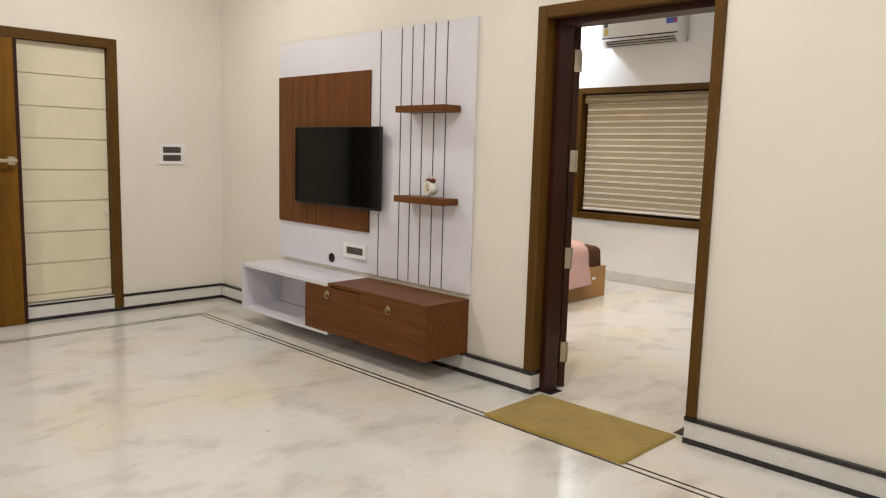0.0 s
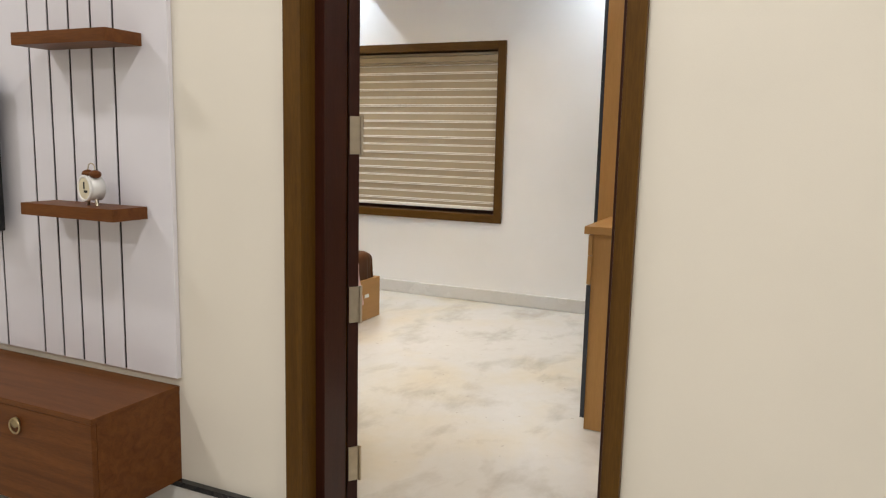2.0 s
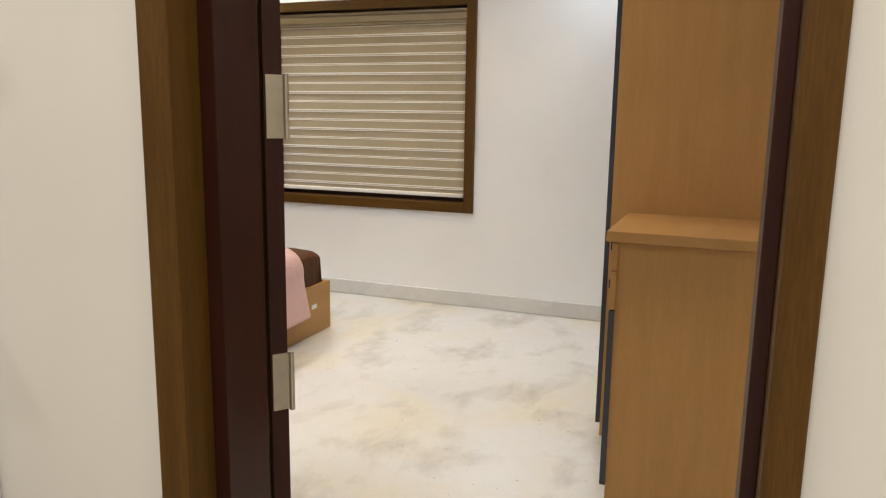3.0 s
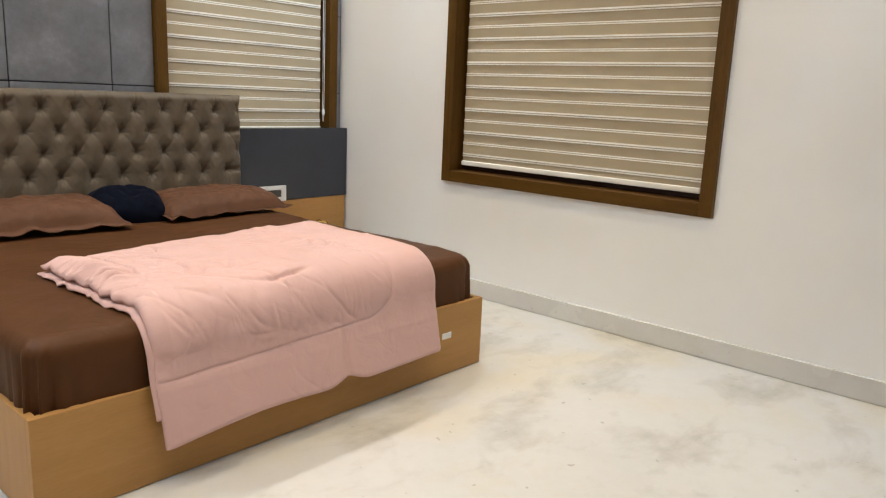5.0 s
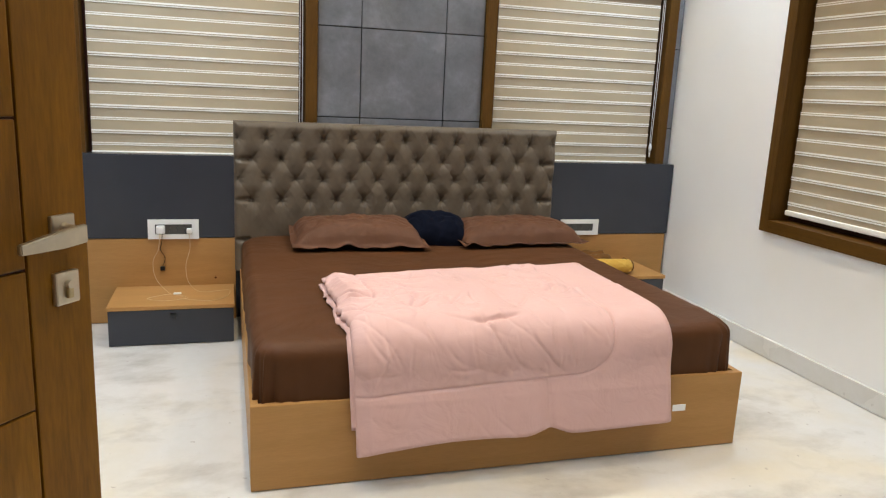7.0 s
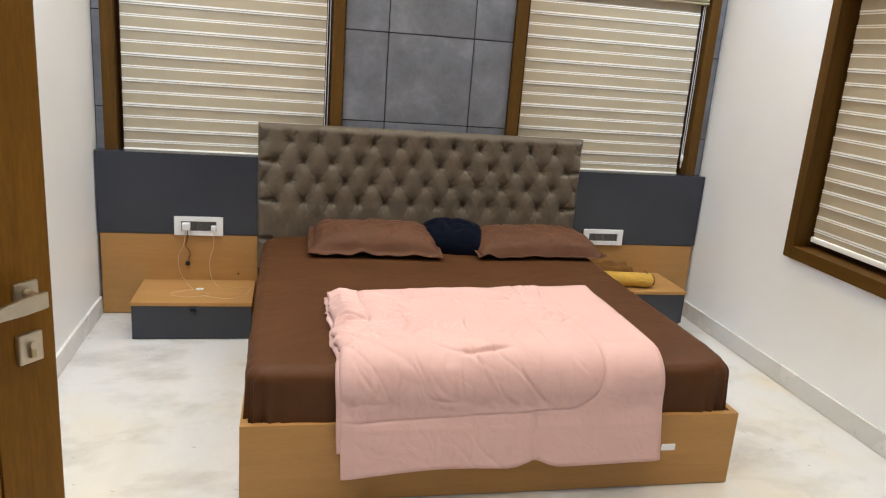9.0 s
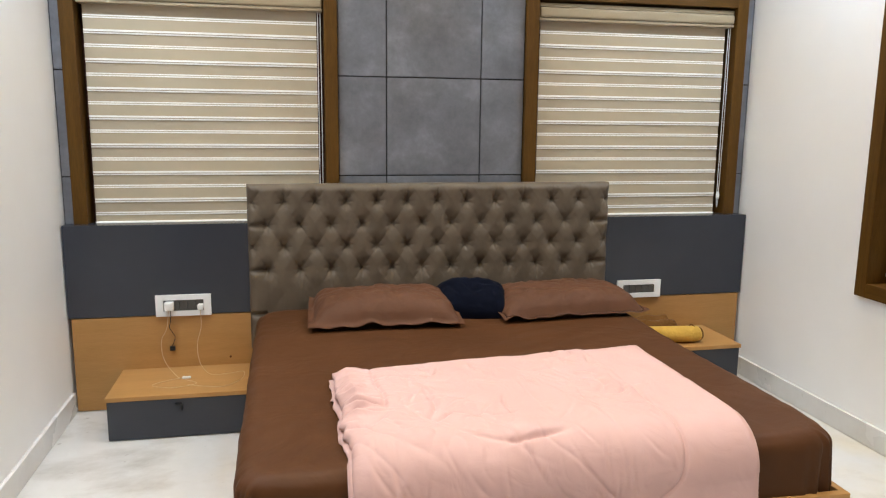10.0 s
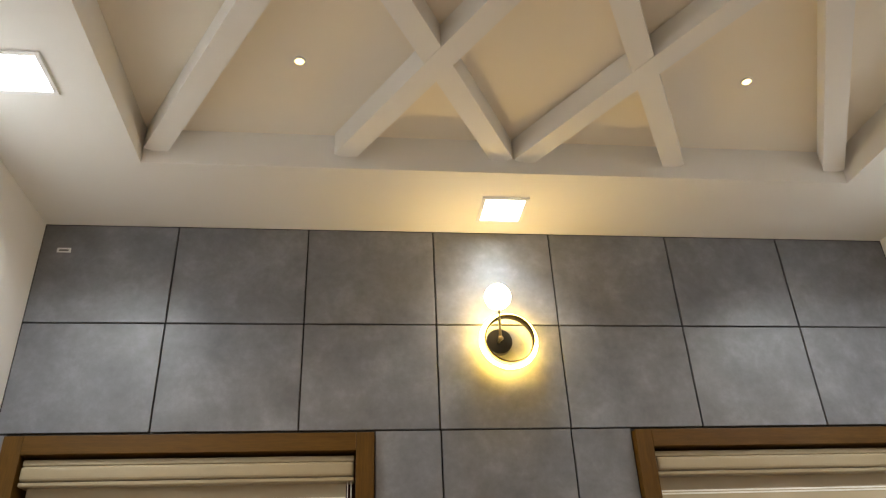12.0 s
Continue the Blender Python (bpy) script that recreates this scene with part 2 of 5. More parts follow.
CREAM = plain("cream_door_paint", (0.72, 0.66, 0.5), 0.4, vary=0.03)

# ---- building helpers ----
UNDO = {}


def thing(name, at=(0, 0, 0), label="", category="", group="", m=None):
    """An empty at a thing's base. With m its parts are in its own coordinates, else in the world's."""
    e = new(name)
    e.empty_display_size = 0.1
    if m is not None:
        e.matrix_basis = m
        UNDO[e.name] = Matrix.Identity(4)
    else:
        e.location = at
        UNDO[e.name] = Matrix.Translation(Vector(at)).inverted()
    return tagged(e, label, category, group)


def mesh_of(name, bm, material, smooth=False):
    me = bpy.data.meshes.new(name)
    bm.to_mesh(me)
    bm.free()
    me.materials.append(material)
    if smooth:
        for p in me.polygons:
            p.use_smooth = True
    return me


def part(name, bm, material, parent=None, label="", smooth=False):
    me = bm if isinstance(bm, bpy.types.Mesh) else mesh_of(name, bm, material, smooth)
    ob = new(name, me)
    if parent:
        ob.parent = parent
        ob.matrix_parent_inverse = UNDO.get(parent.name, Matrix.Identity(4))
    return tagged(ob, label)


def structure(name, bm, material, label="", category="", smooth=False):
    return tagged(part(name, bm, material, None, "", smooth), label, category, "", "structure")


def add_box(bm, x0, x1, y0, y1, z0, z1, bevel=0.0, segs=2):
    x0, x1, y0, y1, z0, z1 = min(x0, x1), max(x0, x1), min(y0, y1), max(y0, y1), min(z0, z1), max(z0, z1)
    r = bmesh.ops.create_cube(bm, size=1.0, matrix=Matrix.LocRotScale(
        ((x0 + x1) / 2, (y0 + y1) / 2, (z0 + z1) / 2), None, (x1 - x0, y1 - y0, z1 - z0)))
    if bevel:
        es = {e for v in r["verts"] for e in v.link_edges}
        bmesh.ops.bevel(bm, geom=list(es), offset=bevel, segments=segs, affect="EDGES", profile=0.6)
    return bm


def box(*a, bevel=0.0, segs=2):
    return add_box(bmesh.new(), *a, bevel=bevel, segs=segs)


def boxes(items, bevel=0.0):
    bm = bmesh.new()
    for it in items:
        add_box(bm, *it, bevel=bevel)
    return bm


def cyl(a, b, r, segs=20, r2=None):
    bm = bmesh.new()
    a, b = Vector(a), Vector(b)
    m = Matrix.Translation((a + b) / 2) @ (b - a).to_track_quat("Z", "Y").to_matrix().to_4x4()
    bmesh.ops.create_cone(bm, cap_ends=True, segments=segs, radius1=r, radius2=r if r2 is None else r2, depth=(b - a).length, matrix=m)
    return bm


def ball(at, r, scale=(1, 1, 1), u=20, v=12):
    bm = bmesh.new()
    bmesh.ops.create_uvsphere(bm, u_segments=u, v_segments=v, radius=r, matrix=Matrix.LocRotScale(at, None, scale))
    return bm


def ring(at, r, t, axis="Y", segs=48, rings=12, flat=1.0):
    """A torus round at, facing the axis."""
    bm = bmesh.new()
    rot = {"Y": Matrix.Rotation(radians(90), 4, "X"), "X": Matrix.Rotation(radians(90), 4, "Y"), "Z": Matrix.Identity(4)}[axis]
    m = Matrix.Translation(at) @ rot
    vs = []
    for i in range(segs):
        a = 2 * math.pi * i / segs
        row = []
        for j in range(rings):
            b = 2 * math.pi * j / rings
            d = r + t * math.cos(b)
            row.append(bm.verts.new(m @ Vector((d * math.cos(a), d * math.sin(a), t * flat * math.sin(b)))))
        vs.append(row)
    for i in range(segs):
        for j in range(rings):
            bm.faces.new((vs[i][j], vs[(i + 1) % segs][j], vs[(i + 1) % segs][(j + 1) % rings], vs[i][(j + 1) % rings]))
    bmesh.ops.recalc_face_normals(bm, faces=bm.faces)
    return bm


def tube(points, r, segs=8):
    """A round cable through points."""
    bm = bmesh.new()
    pts = [Vector(p) for p in points]
    fine = []
    for i in range(len(pts) - 1):
        p0, p1, p2, p3 = pts[max(i - 1, 0)], pts[i], pts[i + 1], pts[min(i + 2, len(pts) - 1)]
        for k in range(6):
            s = k / 6
            fine.append(0.5 * ((2 * p1) + (p2 - p0) * s + (2 * p0 - 5 * p1 + 4 * p2 - p3) * s * s + (3 * p1 - p0 - 3 * p2 + p3) * s ** 3))
    fine.append(pts[-1])
    rows = []
    for i, p in enumerate(fine):
        d = (fine[min(i + 1, len(fine) - 1)] - fine[max(i - 1, 0)]).normalized()
        q = d.to_track_quat("Z", "Y")
        rows.append([bm.verts.new(p + q @ Vector((r * math.cos(2 * math.pi * j / segs), r * math.sin(2 * math.pi * j / segs), 0))) for j in range(segs)])
    for a, b in zip(rows, rows[1:]):
        for j in range(segs):
            bm.faces.new((a[j], a[(j + 1) % segs], b[(j + 1) % segs], b[j]))
    bm.faces.new(rows[0])
    bm.faces.new(rows[-1])
    bmesh.ops.recalc_face_normals(bm, faces=bm.faces)
    return bm


def grid_mesh(nu, nv, fn, close=None):
    """A sheet of nu by nv cells whose corners are fn(u, v), u and v from 0 to 1."""
    bm = bmesh.new()
    vs = [[bm.verts.new(fn(i / nu, j / nv)) for j in range(nv + 1)] for i in range(nu + 1)]
    for i in range(nu):
        for j in range(nv):
            bm.faces.new((vs[i][j], vs[i + 1][j], vs[i + 1][j + 1], vs[i][j + 1]))
    return bm


# ---- structure ----
W0, W1 = -1.573, 2.09          # bedroom, door wall to window wall
HX = -1.80                     # hall face of the wall between
HN = 0.16                      # hall north wall
SOUTH = -4.75                  # bedroom south wall
DY0, DY1, DZ = -3.413, -4.482, 2.203   # doorway, outside of its frame

structure("floor", box(-8.2, 2.4, -8.4, 0.5, -0.12, 0.0), MARBLE, "polished white marble floor with grey and cream veins", "floor")
structure("wall_north", boxes([
    (W0 - 0.12, -1.525, 0.01, 0.25, 0, 3.5), (-0.241, 0.752, 0.01, 0.25, 0, 3.5), (2.037, 2.35, 0.01, 0.25, 0, 3.5),
    (-1.525, -0.241, 0.01, 0.25, 0, 0.92), (0.752, 2.037, 0.01, 0.25, 0, 0.92),
    (-1.525, -0.241, 0.01, 0.25, 2.155, 3.5), (0.752, 2.037, 0.01, 0.25, 2.155, 3.5)]), JOINT,
    "wall behind the bed under grey concrete-look panels", "wall")
structure("wall_east", boxes([
    (W1, 2.35, -0.99, 0.0, 0, 3.5), (W1, 2.35, -5.0, -2.68, 0, 3.5),
    (W1, 2.35, -2.68, -0.99, 0, 0.68), (W1, 2.35, -2.68, -0.99, 2.16, 3.5)]), PAINT_BED, "smooth white painted bedroom wall with a window", "wall")
structure("wall_south", box(W0, W1, SOUTH - 0.2, SOUTH, 0, 3.5), PAINT_BED, "plain white painted bedroom wall", "wall")
structure("wall_west", boxes([
    (HX + 0.118, W0, DY0, 0.0, 0, 3.5), (HX + 0.118, W0, -5.0, DY1, 0, 3.5), (HX + 0.118, W0, DY1, DY0, DZ, 3.5)]),
    PAINT_BED, "white painted bedroom wall with a doorway", "wall")
structure("wall_hall_east", boxes([
    (HX, HX + 0.118, DY0, HN, 0, 3.5), (HX, HX + 0.118, -8.4, DY1, 0, 3.5), (HX, HX + 0.118, DY1, DY0, DZ, 3.5)]),
    PAINT_HALL, "cream painted hall wall with a doorway", "wall")
structure("wall_hall_north", boxes([(-2.679, HX, HN, HN + 0.25, 0, 3.5), (-8.2, -3.679, HN, HN + 0.25, 0, 3.5), (-3.679, -2.679, HN, HN + 0.25, 2.16, 3.5)]),
          PAINT_HALL, "cream painted hall wall with a door", "wall")
structure("wall_hall_west", box(-8.2, -8.0, -8.4, HN, 0, 3.5), PAINT_HALL, "plain cream painted hall wall", "wall")
structure("wall_hall_south", box(-8.0, HX, -8.4, -8.2, 0, 3.5), PAINT_HALL, "plain cream painted hall wall", "wall")
structure("ceiling_hall", box(-8.2, HX, -8.4, HN, HALL_CEIL, HALL_CEIL + 0.15), PAINT_CEIL, "white painted hall ceiling", "ceiling")
TX0, TX1, TY0, TY1 = -1.095, 1.64, -0.46, -3.9
structure("ceiling", boxes([
    (W0, W1, TY0, 0.0, CEIL, 3.4), (W0, W1, SOUTH, TY1, CEIL, 3.4), (W0, TX0, TY1, TY0, CEIL, 3.4), (TX1, W1, TY1, TY0, CEIL, 3.4)]), PAINT_CEIL, "white plaster ceiling with a recessed tray", "ceiling")
structure("ceiling_tray", box(TX0, TX1, TY1, TY0, TRAY_Z, 3.4), PAINT_TRAY_LIT, "white panel at the top of the ceiling tray, warm lamp light put into its colour", "ceiling")

# lattice of plaster beams across the tray: two crossing families
tray = thing("ceiling_lattice", (0.27, -2.2, CEIL), "white plaster lattice of crossing diagonal beams in the ceiling tray", "ceiling lattice")


def beam(x0, y0, x1, y1, lift=0.0, w=0.08):
    a, b = Vector((x0, y0, 0)), Vector((x1, y1, 0))
    d = (b - a).normalized()
    n = Vector((-d.y, d.x, 0)) * w / 2
    bm = bmesh.new()
    lo = [bm.verts.new(p + Vector((0, 0, CEIL + 0.052 + lift))) for p in (a + n, b + n, b - n, a - n)]
    hi = [bm.verts.new(p + Vector((0, 0, TRAY_Z - 0.004 + lift))) for p in (a + n, b + n, b - n, a - n)]
    bm.faces.new(lo)
    bm.faces.new(hi)
    for i in range(4):
        bm.faces.new((lo[i], lo[(i + 1) % 4], hi[(i + 1) % 4], hi[i]))
    bmesh.ops.recalc_face_normals(bm, faces=bm.faces)
    return bm


SLOPE = 0.585
for x0, s in ((-1.055, 1), (-0.372, 1), (0.31, 1), (0.235, -1), (0.923, -1), (1.6, -1)):
    # each beam runs until it meets the tray's side or far edge
    run = min((TX1 - x0 if s > 0 else x0 - TX0) / SLOPE, TY0 - TY1)
    part("beam", beam(x0, TY0 + 0.004, x0 + s * SLOPE * run, TY0 - run, 0.0 if s > 0 else 0.003), PAINT_CEIL, tray)
for x0, s in ((-0.36, -1), (0.9, 1)):
    y0 = TY1 + 0.004
    run = min((TX1 - x0 if s > 0 else x0 - TX0) / SLOPE, 1.5)
    part("beam", beam(x0, y0, x0 + s * SLOPE * run, y0 + run, 0.003 if s > 0 else 0.0), PAINT_CEIL, tray)


def ceiling_panel(px, py, z, s, led, group):
    p = thing("ceiling_panel_light", (px, py, z), "square recessed ceiling panel light, switched on; hall and south bedroom ones unseen fill", "ceiling light", group)
    h = s / 2
    part("frame", boxes([(px - h, px + h, py - h, py - h + 0.014, z - 0.008, z + 0.004), (px - h, px + h, py + h - 0.014, py + h, z - 0.008, z + 0.004),
                         (px - h, px - h + 0.014, py - h + 0.014, py + h - 0.014, z - 0.008, z + 0.004),
                         (px + h - 0.014, px + h, py - h + 0.014, py + h - 0.014, z - 0.008, z + 0.004)]), PLASTIC, p)
    part("diffuser", box(px - h + 0.014, px + h - 0.014, py - h + 0.014, py + h - 0.014, z - 0.005, z + 0.004), led, p)


for px, py in PANELS:
    ceiling_panel(px, py, CEIL, 0.19, LED_COOL, "bedroom panel lights")
# the hall's added fill panels get the same fitting as the bedroom's
for px, py in HALL_FILL_PANELS:
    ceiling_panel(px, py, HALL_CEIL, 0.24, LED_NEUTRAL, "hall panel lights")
for px, py in SPOTS:
    sp = thing("spot_light", (px, py, TRAY_Z), "small round recessed warm spot light in the ceiling tray", "spot light", "tray spots")
    part("rim", ring((px, py, TRAY_Z - 0.002), 0.018, 0.004, "Z", 28, 8), PLASTIC, sp, "", True)
    part("lens", cyl((px, py, TRAY_Z - 0.004), (px, py, TRAY_Z + 0.004), 0.0145, 24), LED_WARM, sp)

# bedroom skirting
for nm, b in {"baseboard_east": (W1 - 0.016, W1, SOUTH, -0.09, 0.002, 0.106), "baseboard_west": (W0, W0 + 0.016, DY0 - 0.02, -0.09, 0.002, 0.106)}.items():
    structure(nm, box(*b, bevel=0.003), MARBLE_SK, "white marble skirting with grey veins", "skirting")

# hall skirting: marble between two black bands
for nm, (a0, a1) in {"a": (HN - 0.014, DY0), "b": (DY1, -8.2)}.items():
    structure("baseboard_hall", box(HX - 0.02, HX, a0, a1, 0.028, 0.115), MARBLE_SK, "white marble hall skirting", "skirting")
    structure("trim_hall", boxes([(HX - 0.024, HX, a0, a1, 0.001, 0.028), (HX - 0.024, HX, a0, a1, 0.115, 0.135)]), GRANITE, "black granite bands of the hall skirting", "trim")
for nm, (a0, a1) in {"a": (HX - 0.024, -2.714), "b": (-3.724, -8.0)}.items():
    structure("baseboard_hall", box(a1, a0, HN - 0.014, HN, 0.028, 0.115), MARBLE_SK, "white marble hall skirting", "skirting")
    structure("trim_hall", boxes([(a1, a0, HN - 0.018, HN, 0.001, 0.028), (a1, a0, HN - 0.018, HN, 0.115, 0.135)]), GRANITE, "black granite bands of the hall skirting", "trim")

# double inlay line round the hall floor
SX, SY = -2.254, -0.345
inlay = []
for d in (0.0, 0.045):
    inlay += [(SX - d - 0.013, SX - d, -8.0, SY - d, -0.002, 0.0012), (-8.0, SX - d - 0.013, SY - d - 0.013, SY - d, -0.002, 0.0012)]
structure("trim_floor", boxes(inlay), GRANITE, "double black granite inlay line in the marble floor", "floor inlay")

# ---- doorway ----
FX0, FX1 = HX - 0.022, W0 + 0.004
CW, CWN = 0.065, 0.05          # jamb widths: hinge side, lock side
dframe = tagged(thing("door_frame", (HX, -3.94, 0), "brown teak door frame round the bedroom doorway", "door frame"), kind="structure")
part("jamb", box(FX0, FX1, DY0 - CW, DY0, 0.136, DZ, bevel=0.004), FRAME_WOOD, dframe)
part("jamb", box(FX0, FX1, DY1, DY1 + CWN, 0.136, DZ, bevel=0.004), FRAME_WOOD, dframe)
part("head", box(FX0, FX1, DY1 + CWN, DY0 - CW, DZ - CW, DZ, bevel=0.004), FRAME_WOOD_Y, dframe)
for ya, yb in ((DY0 - CW - 0.035, DY0 - CW), (DY1 + CWN, DY1 + CWN + 0.022)):
    part("stop", box(FX0 + 0.075, W0 - 0.045, ya, yb, 0.003, DZ - CW, bevel=0.002), JAMB_DARK, dframe, "dark maroon door stop")
part("stop", box(FX0 + 0.075, W0 - 0.045, DY1 + CWN + 0.022, DY0 - CW - 0.035, DZ - CW - 0.035, DZ - CW, bevel=0.002), JAMB_DARK, dframe, "dark maroon door stop")
for ya, yb in ((DY0 - CW, DY0), (DY1, DY1 + CWN)):
    part("plinth", box(FX0 - 0.002, FX1, ya, yb, 0.029, 0.115), MARBLE_SK, dframe, "white marble plinth")
    part("plinth_band", boxes([(FX0 - 0.006, FX1, ya - 0.003, yb + 0.003, 0.001, 0.028), (FX0 - 0.006, FX1, ya - 0.003, yb + 0.003, 0.115, 0.136)]), GRANITE, dframe, "black granite band")
structure("threshold", box(HX + 0.03, W0 - 0.02, DY1 + CWN, DY0 - CW, -0.002, 0.004), MARBLE, "marble threshold of the doorway", "threshold")
structure("threshold_trim", boxes([(HX + 0.05, W0 - 0.06, DY0 - CW - 0.09, DY0 - CW - 0.036, 0.004, 0.008), (HX + 0.05, W0 - 0.06, DY1 + CWN + 0.023, DY1 + CWN + 0.09, 0.004, 0.008)]), GRANITE, "black granite corners of the threshold", "threshold")

# open door leaf, hinged at the far jamb; its own x runs from hinge to lock side, -y is the face to the hall when shut
HINGE = (-1.555, -3.522)
LEAF_W, LEAF_T = 0.912, 0.038
leaf = tagged(thing("door_1", label="brown teak panel door standing wide open into the bedroom", category="door", m=pose(HINGE[0], HINGE[1], 0, 0, 0, 52.6)), kind="structure")
zs = [0.008, 0.19, 0.46, 0.73, 1.0, 1.27, 1.54, 1.81, 2.135]
part("stile", box(LEAF_W - 0.135, LEAF_W, 0, LEAF_T, 0.008, 2.135, bevel=0.003), DOOR_WOOD, leaf)
part("stile", box(0.012, 0.13, 0, LEAF_T, 0.008, 2.135, bevel=0.003), DOOR_WOOD, leaf)
part("leaf_edge", box(0.0, 0.011, 0, LEAF_T, 0.008, 2.135, bevel=0.002), JAMB_DARK, leaf, "dark maroon leaf edge")
for i in range(8):
    part("panel", box(0.134, LEAF_W - 0.139, 0.0, LEAF_T, zs[i] + 0.002, zs[i + 1] - 0.002, bevel=0.004), DOOR_WOOD, leaf)
part("core", box(0.12, LEAF_W - 0.125, 0.007, LEAF_T - 0.007, 0.012, 2.13), JAMB_DARK, leaf)
HXL = LEAF_W - 0.062
rose = part("handle_plate", box(HXL - 0.026, HXL + 0.026, -0.01, 0.0, 1.05, 1.092, bevel=0.003), STEEL, leaf, "brushed steel handle plate")
part("handle_neck", cyl((HXL, -0.01, 1.068), (HXL, -0.042, 1.064), 0.01), STEEL, rose)
lev = bmesh.new()
prof = [(0.02, 0.017), (-0.03, 0.017), (-0.08, 0.013), (-0.122, 0.009)]
lv = [[lev.verts.new((HXL + dx, y, 1.058 - (0.02 - dx) * 0.06 + dz * h)) for (y, dz) in ((-0.036, 1), (-0.048, 1), (-0.048, -1), (-0.036, -1))] for dx, h in prof]
for a, b in zip(lv, lv[1:]):
    for j in range(4):
        lev.faces.new((a[j], b[j], b[(j + 1) % 4], a[(j + 1) % 4]))
lev.faces.new(lv[0])
lev.faces.new(lv[-1])
bmesh.ops.recalc_face_normals(lev, faces=lev.faces)
bmesh.ops.bevel(lev, geom=list(lev.edges), offset=0.002, segments=2, affect="EDGES")
part("lever", lev, STEEL, rose, "brushed steel lever")
lock = part("lock_plate", box(HXL - 0.027, HXL + 0.027, -0.012, 0.0, 0.92, 0.984, bevel=0.004), STEEL, leaf, "square brushed steel lock plate")
part("keyhole_barrel", cyl((HXL, -0.012, 0.96), (HXL, -0.022, 0.96), 0.008), STEEL, lock)
part("keyhole_body", box(HXL - 0.006, HXL + 0.006, -0.02, -0.012, 0.933, 0.955, bevel=0.002), BRASS, lock)
for side in (LEAF_T,):
    inner = part("handle_plate", box(HXL - 0.032, HXL + 0.032, side, side + 0.012, 1.038, 1.092, bevel=0.003), STEEL, leaf, "brushed steel handle plate")
    part("handle_neck", cyl((HXL, side + 0.012, 1.064), (HXL, side + 0.055, 1.06), 0.012), STEEL, inner)
    part("lever", box(HXL - 0.13, HXL + 0.014, side + 0.045, side + 0.06, 1.04, 1.07, bevel=0.004), STEEL, inner)
for hz in (0.22, 0.79, 1.36, 1.93):
    part("hinge", boxes([(-0.004, 0.034, -0.003, 0.001, hz - 0.062, hz + 0.062), (-0.003, 0.0, 0.0, LEAF_T - 0.004, hz - 0.062, hz + 0.062)]), STEEL, leaf, "steel butt hinge")
    part("hinge_pin", cyl((-0.004, -0.006, hz - 0.064), (-0.004, -0.006, hz + 0.064), 0.006, 12), STEEL, leaf, "steel hinge pin")

# ---- windows ----


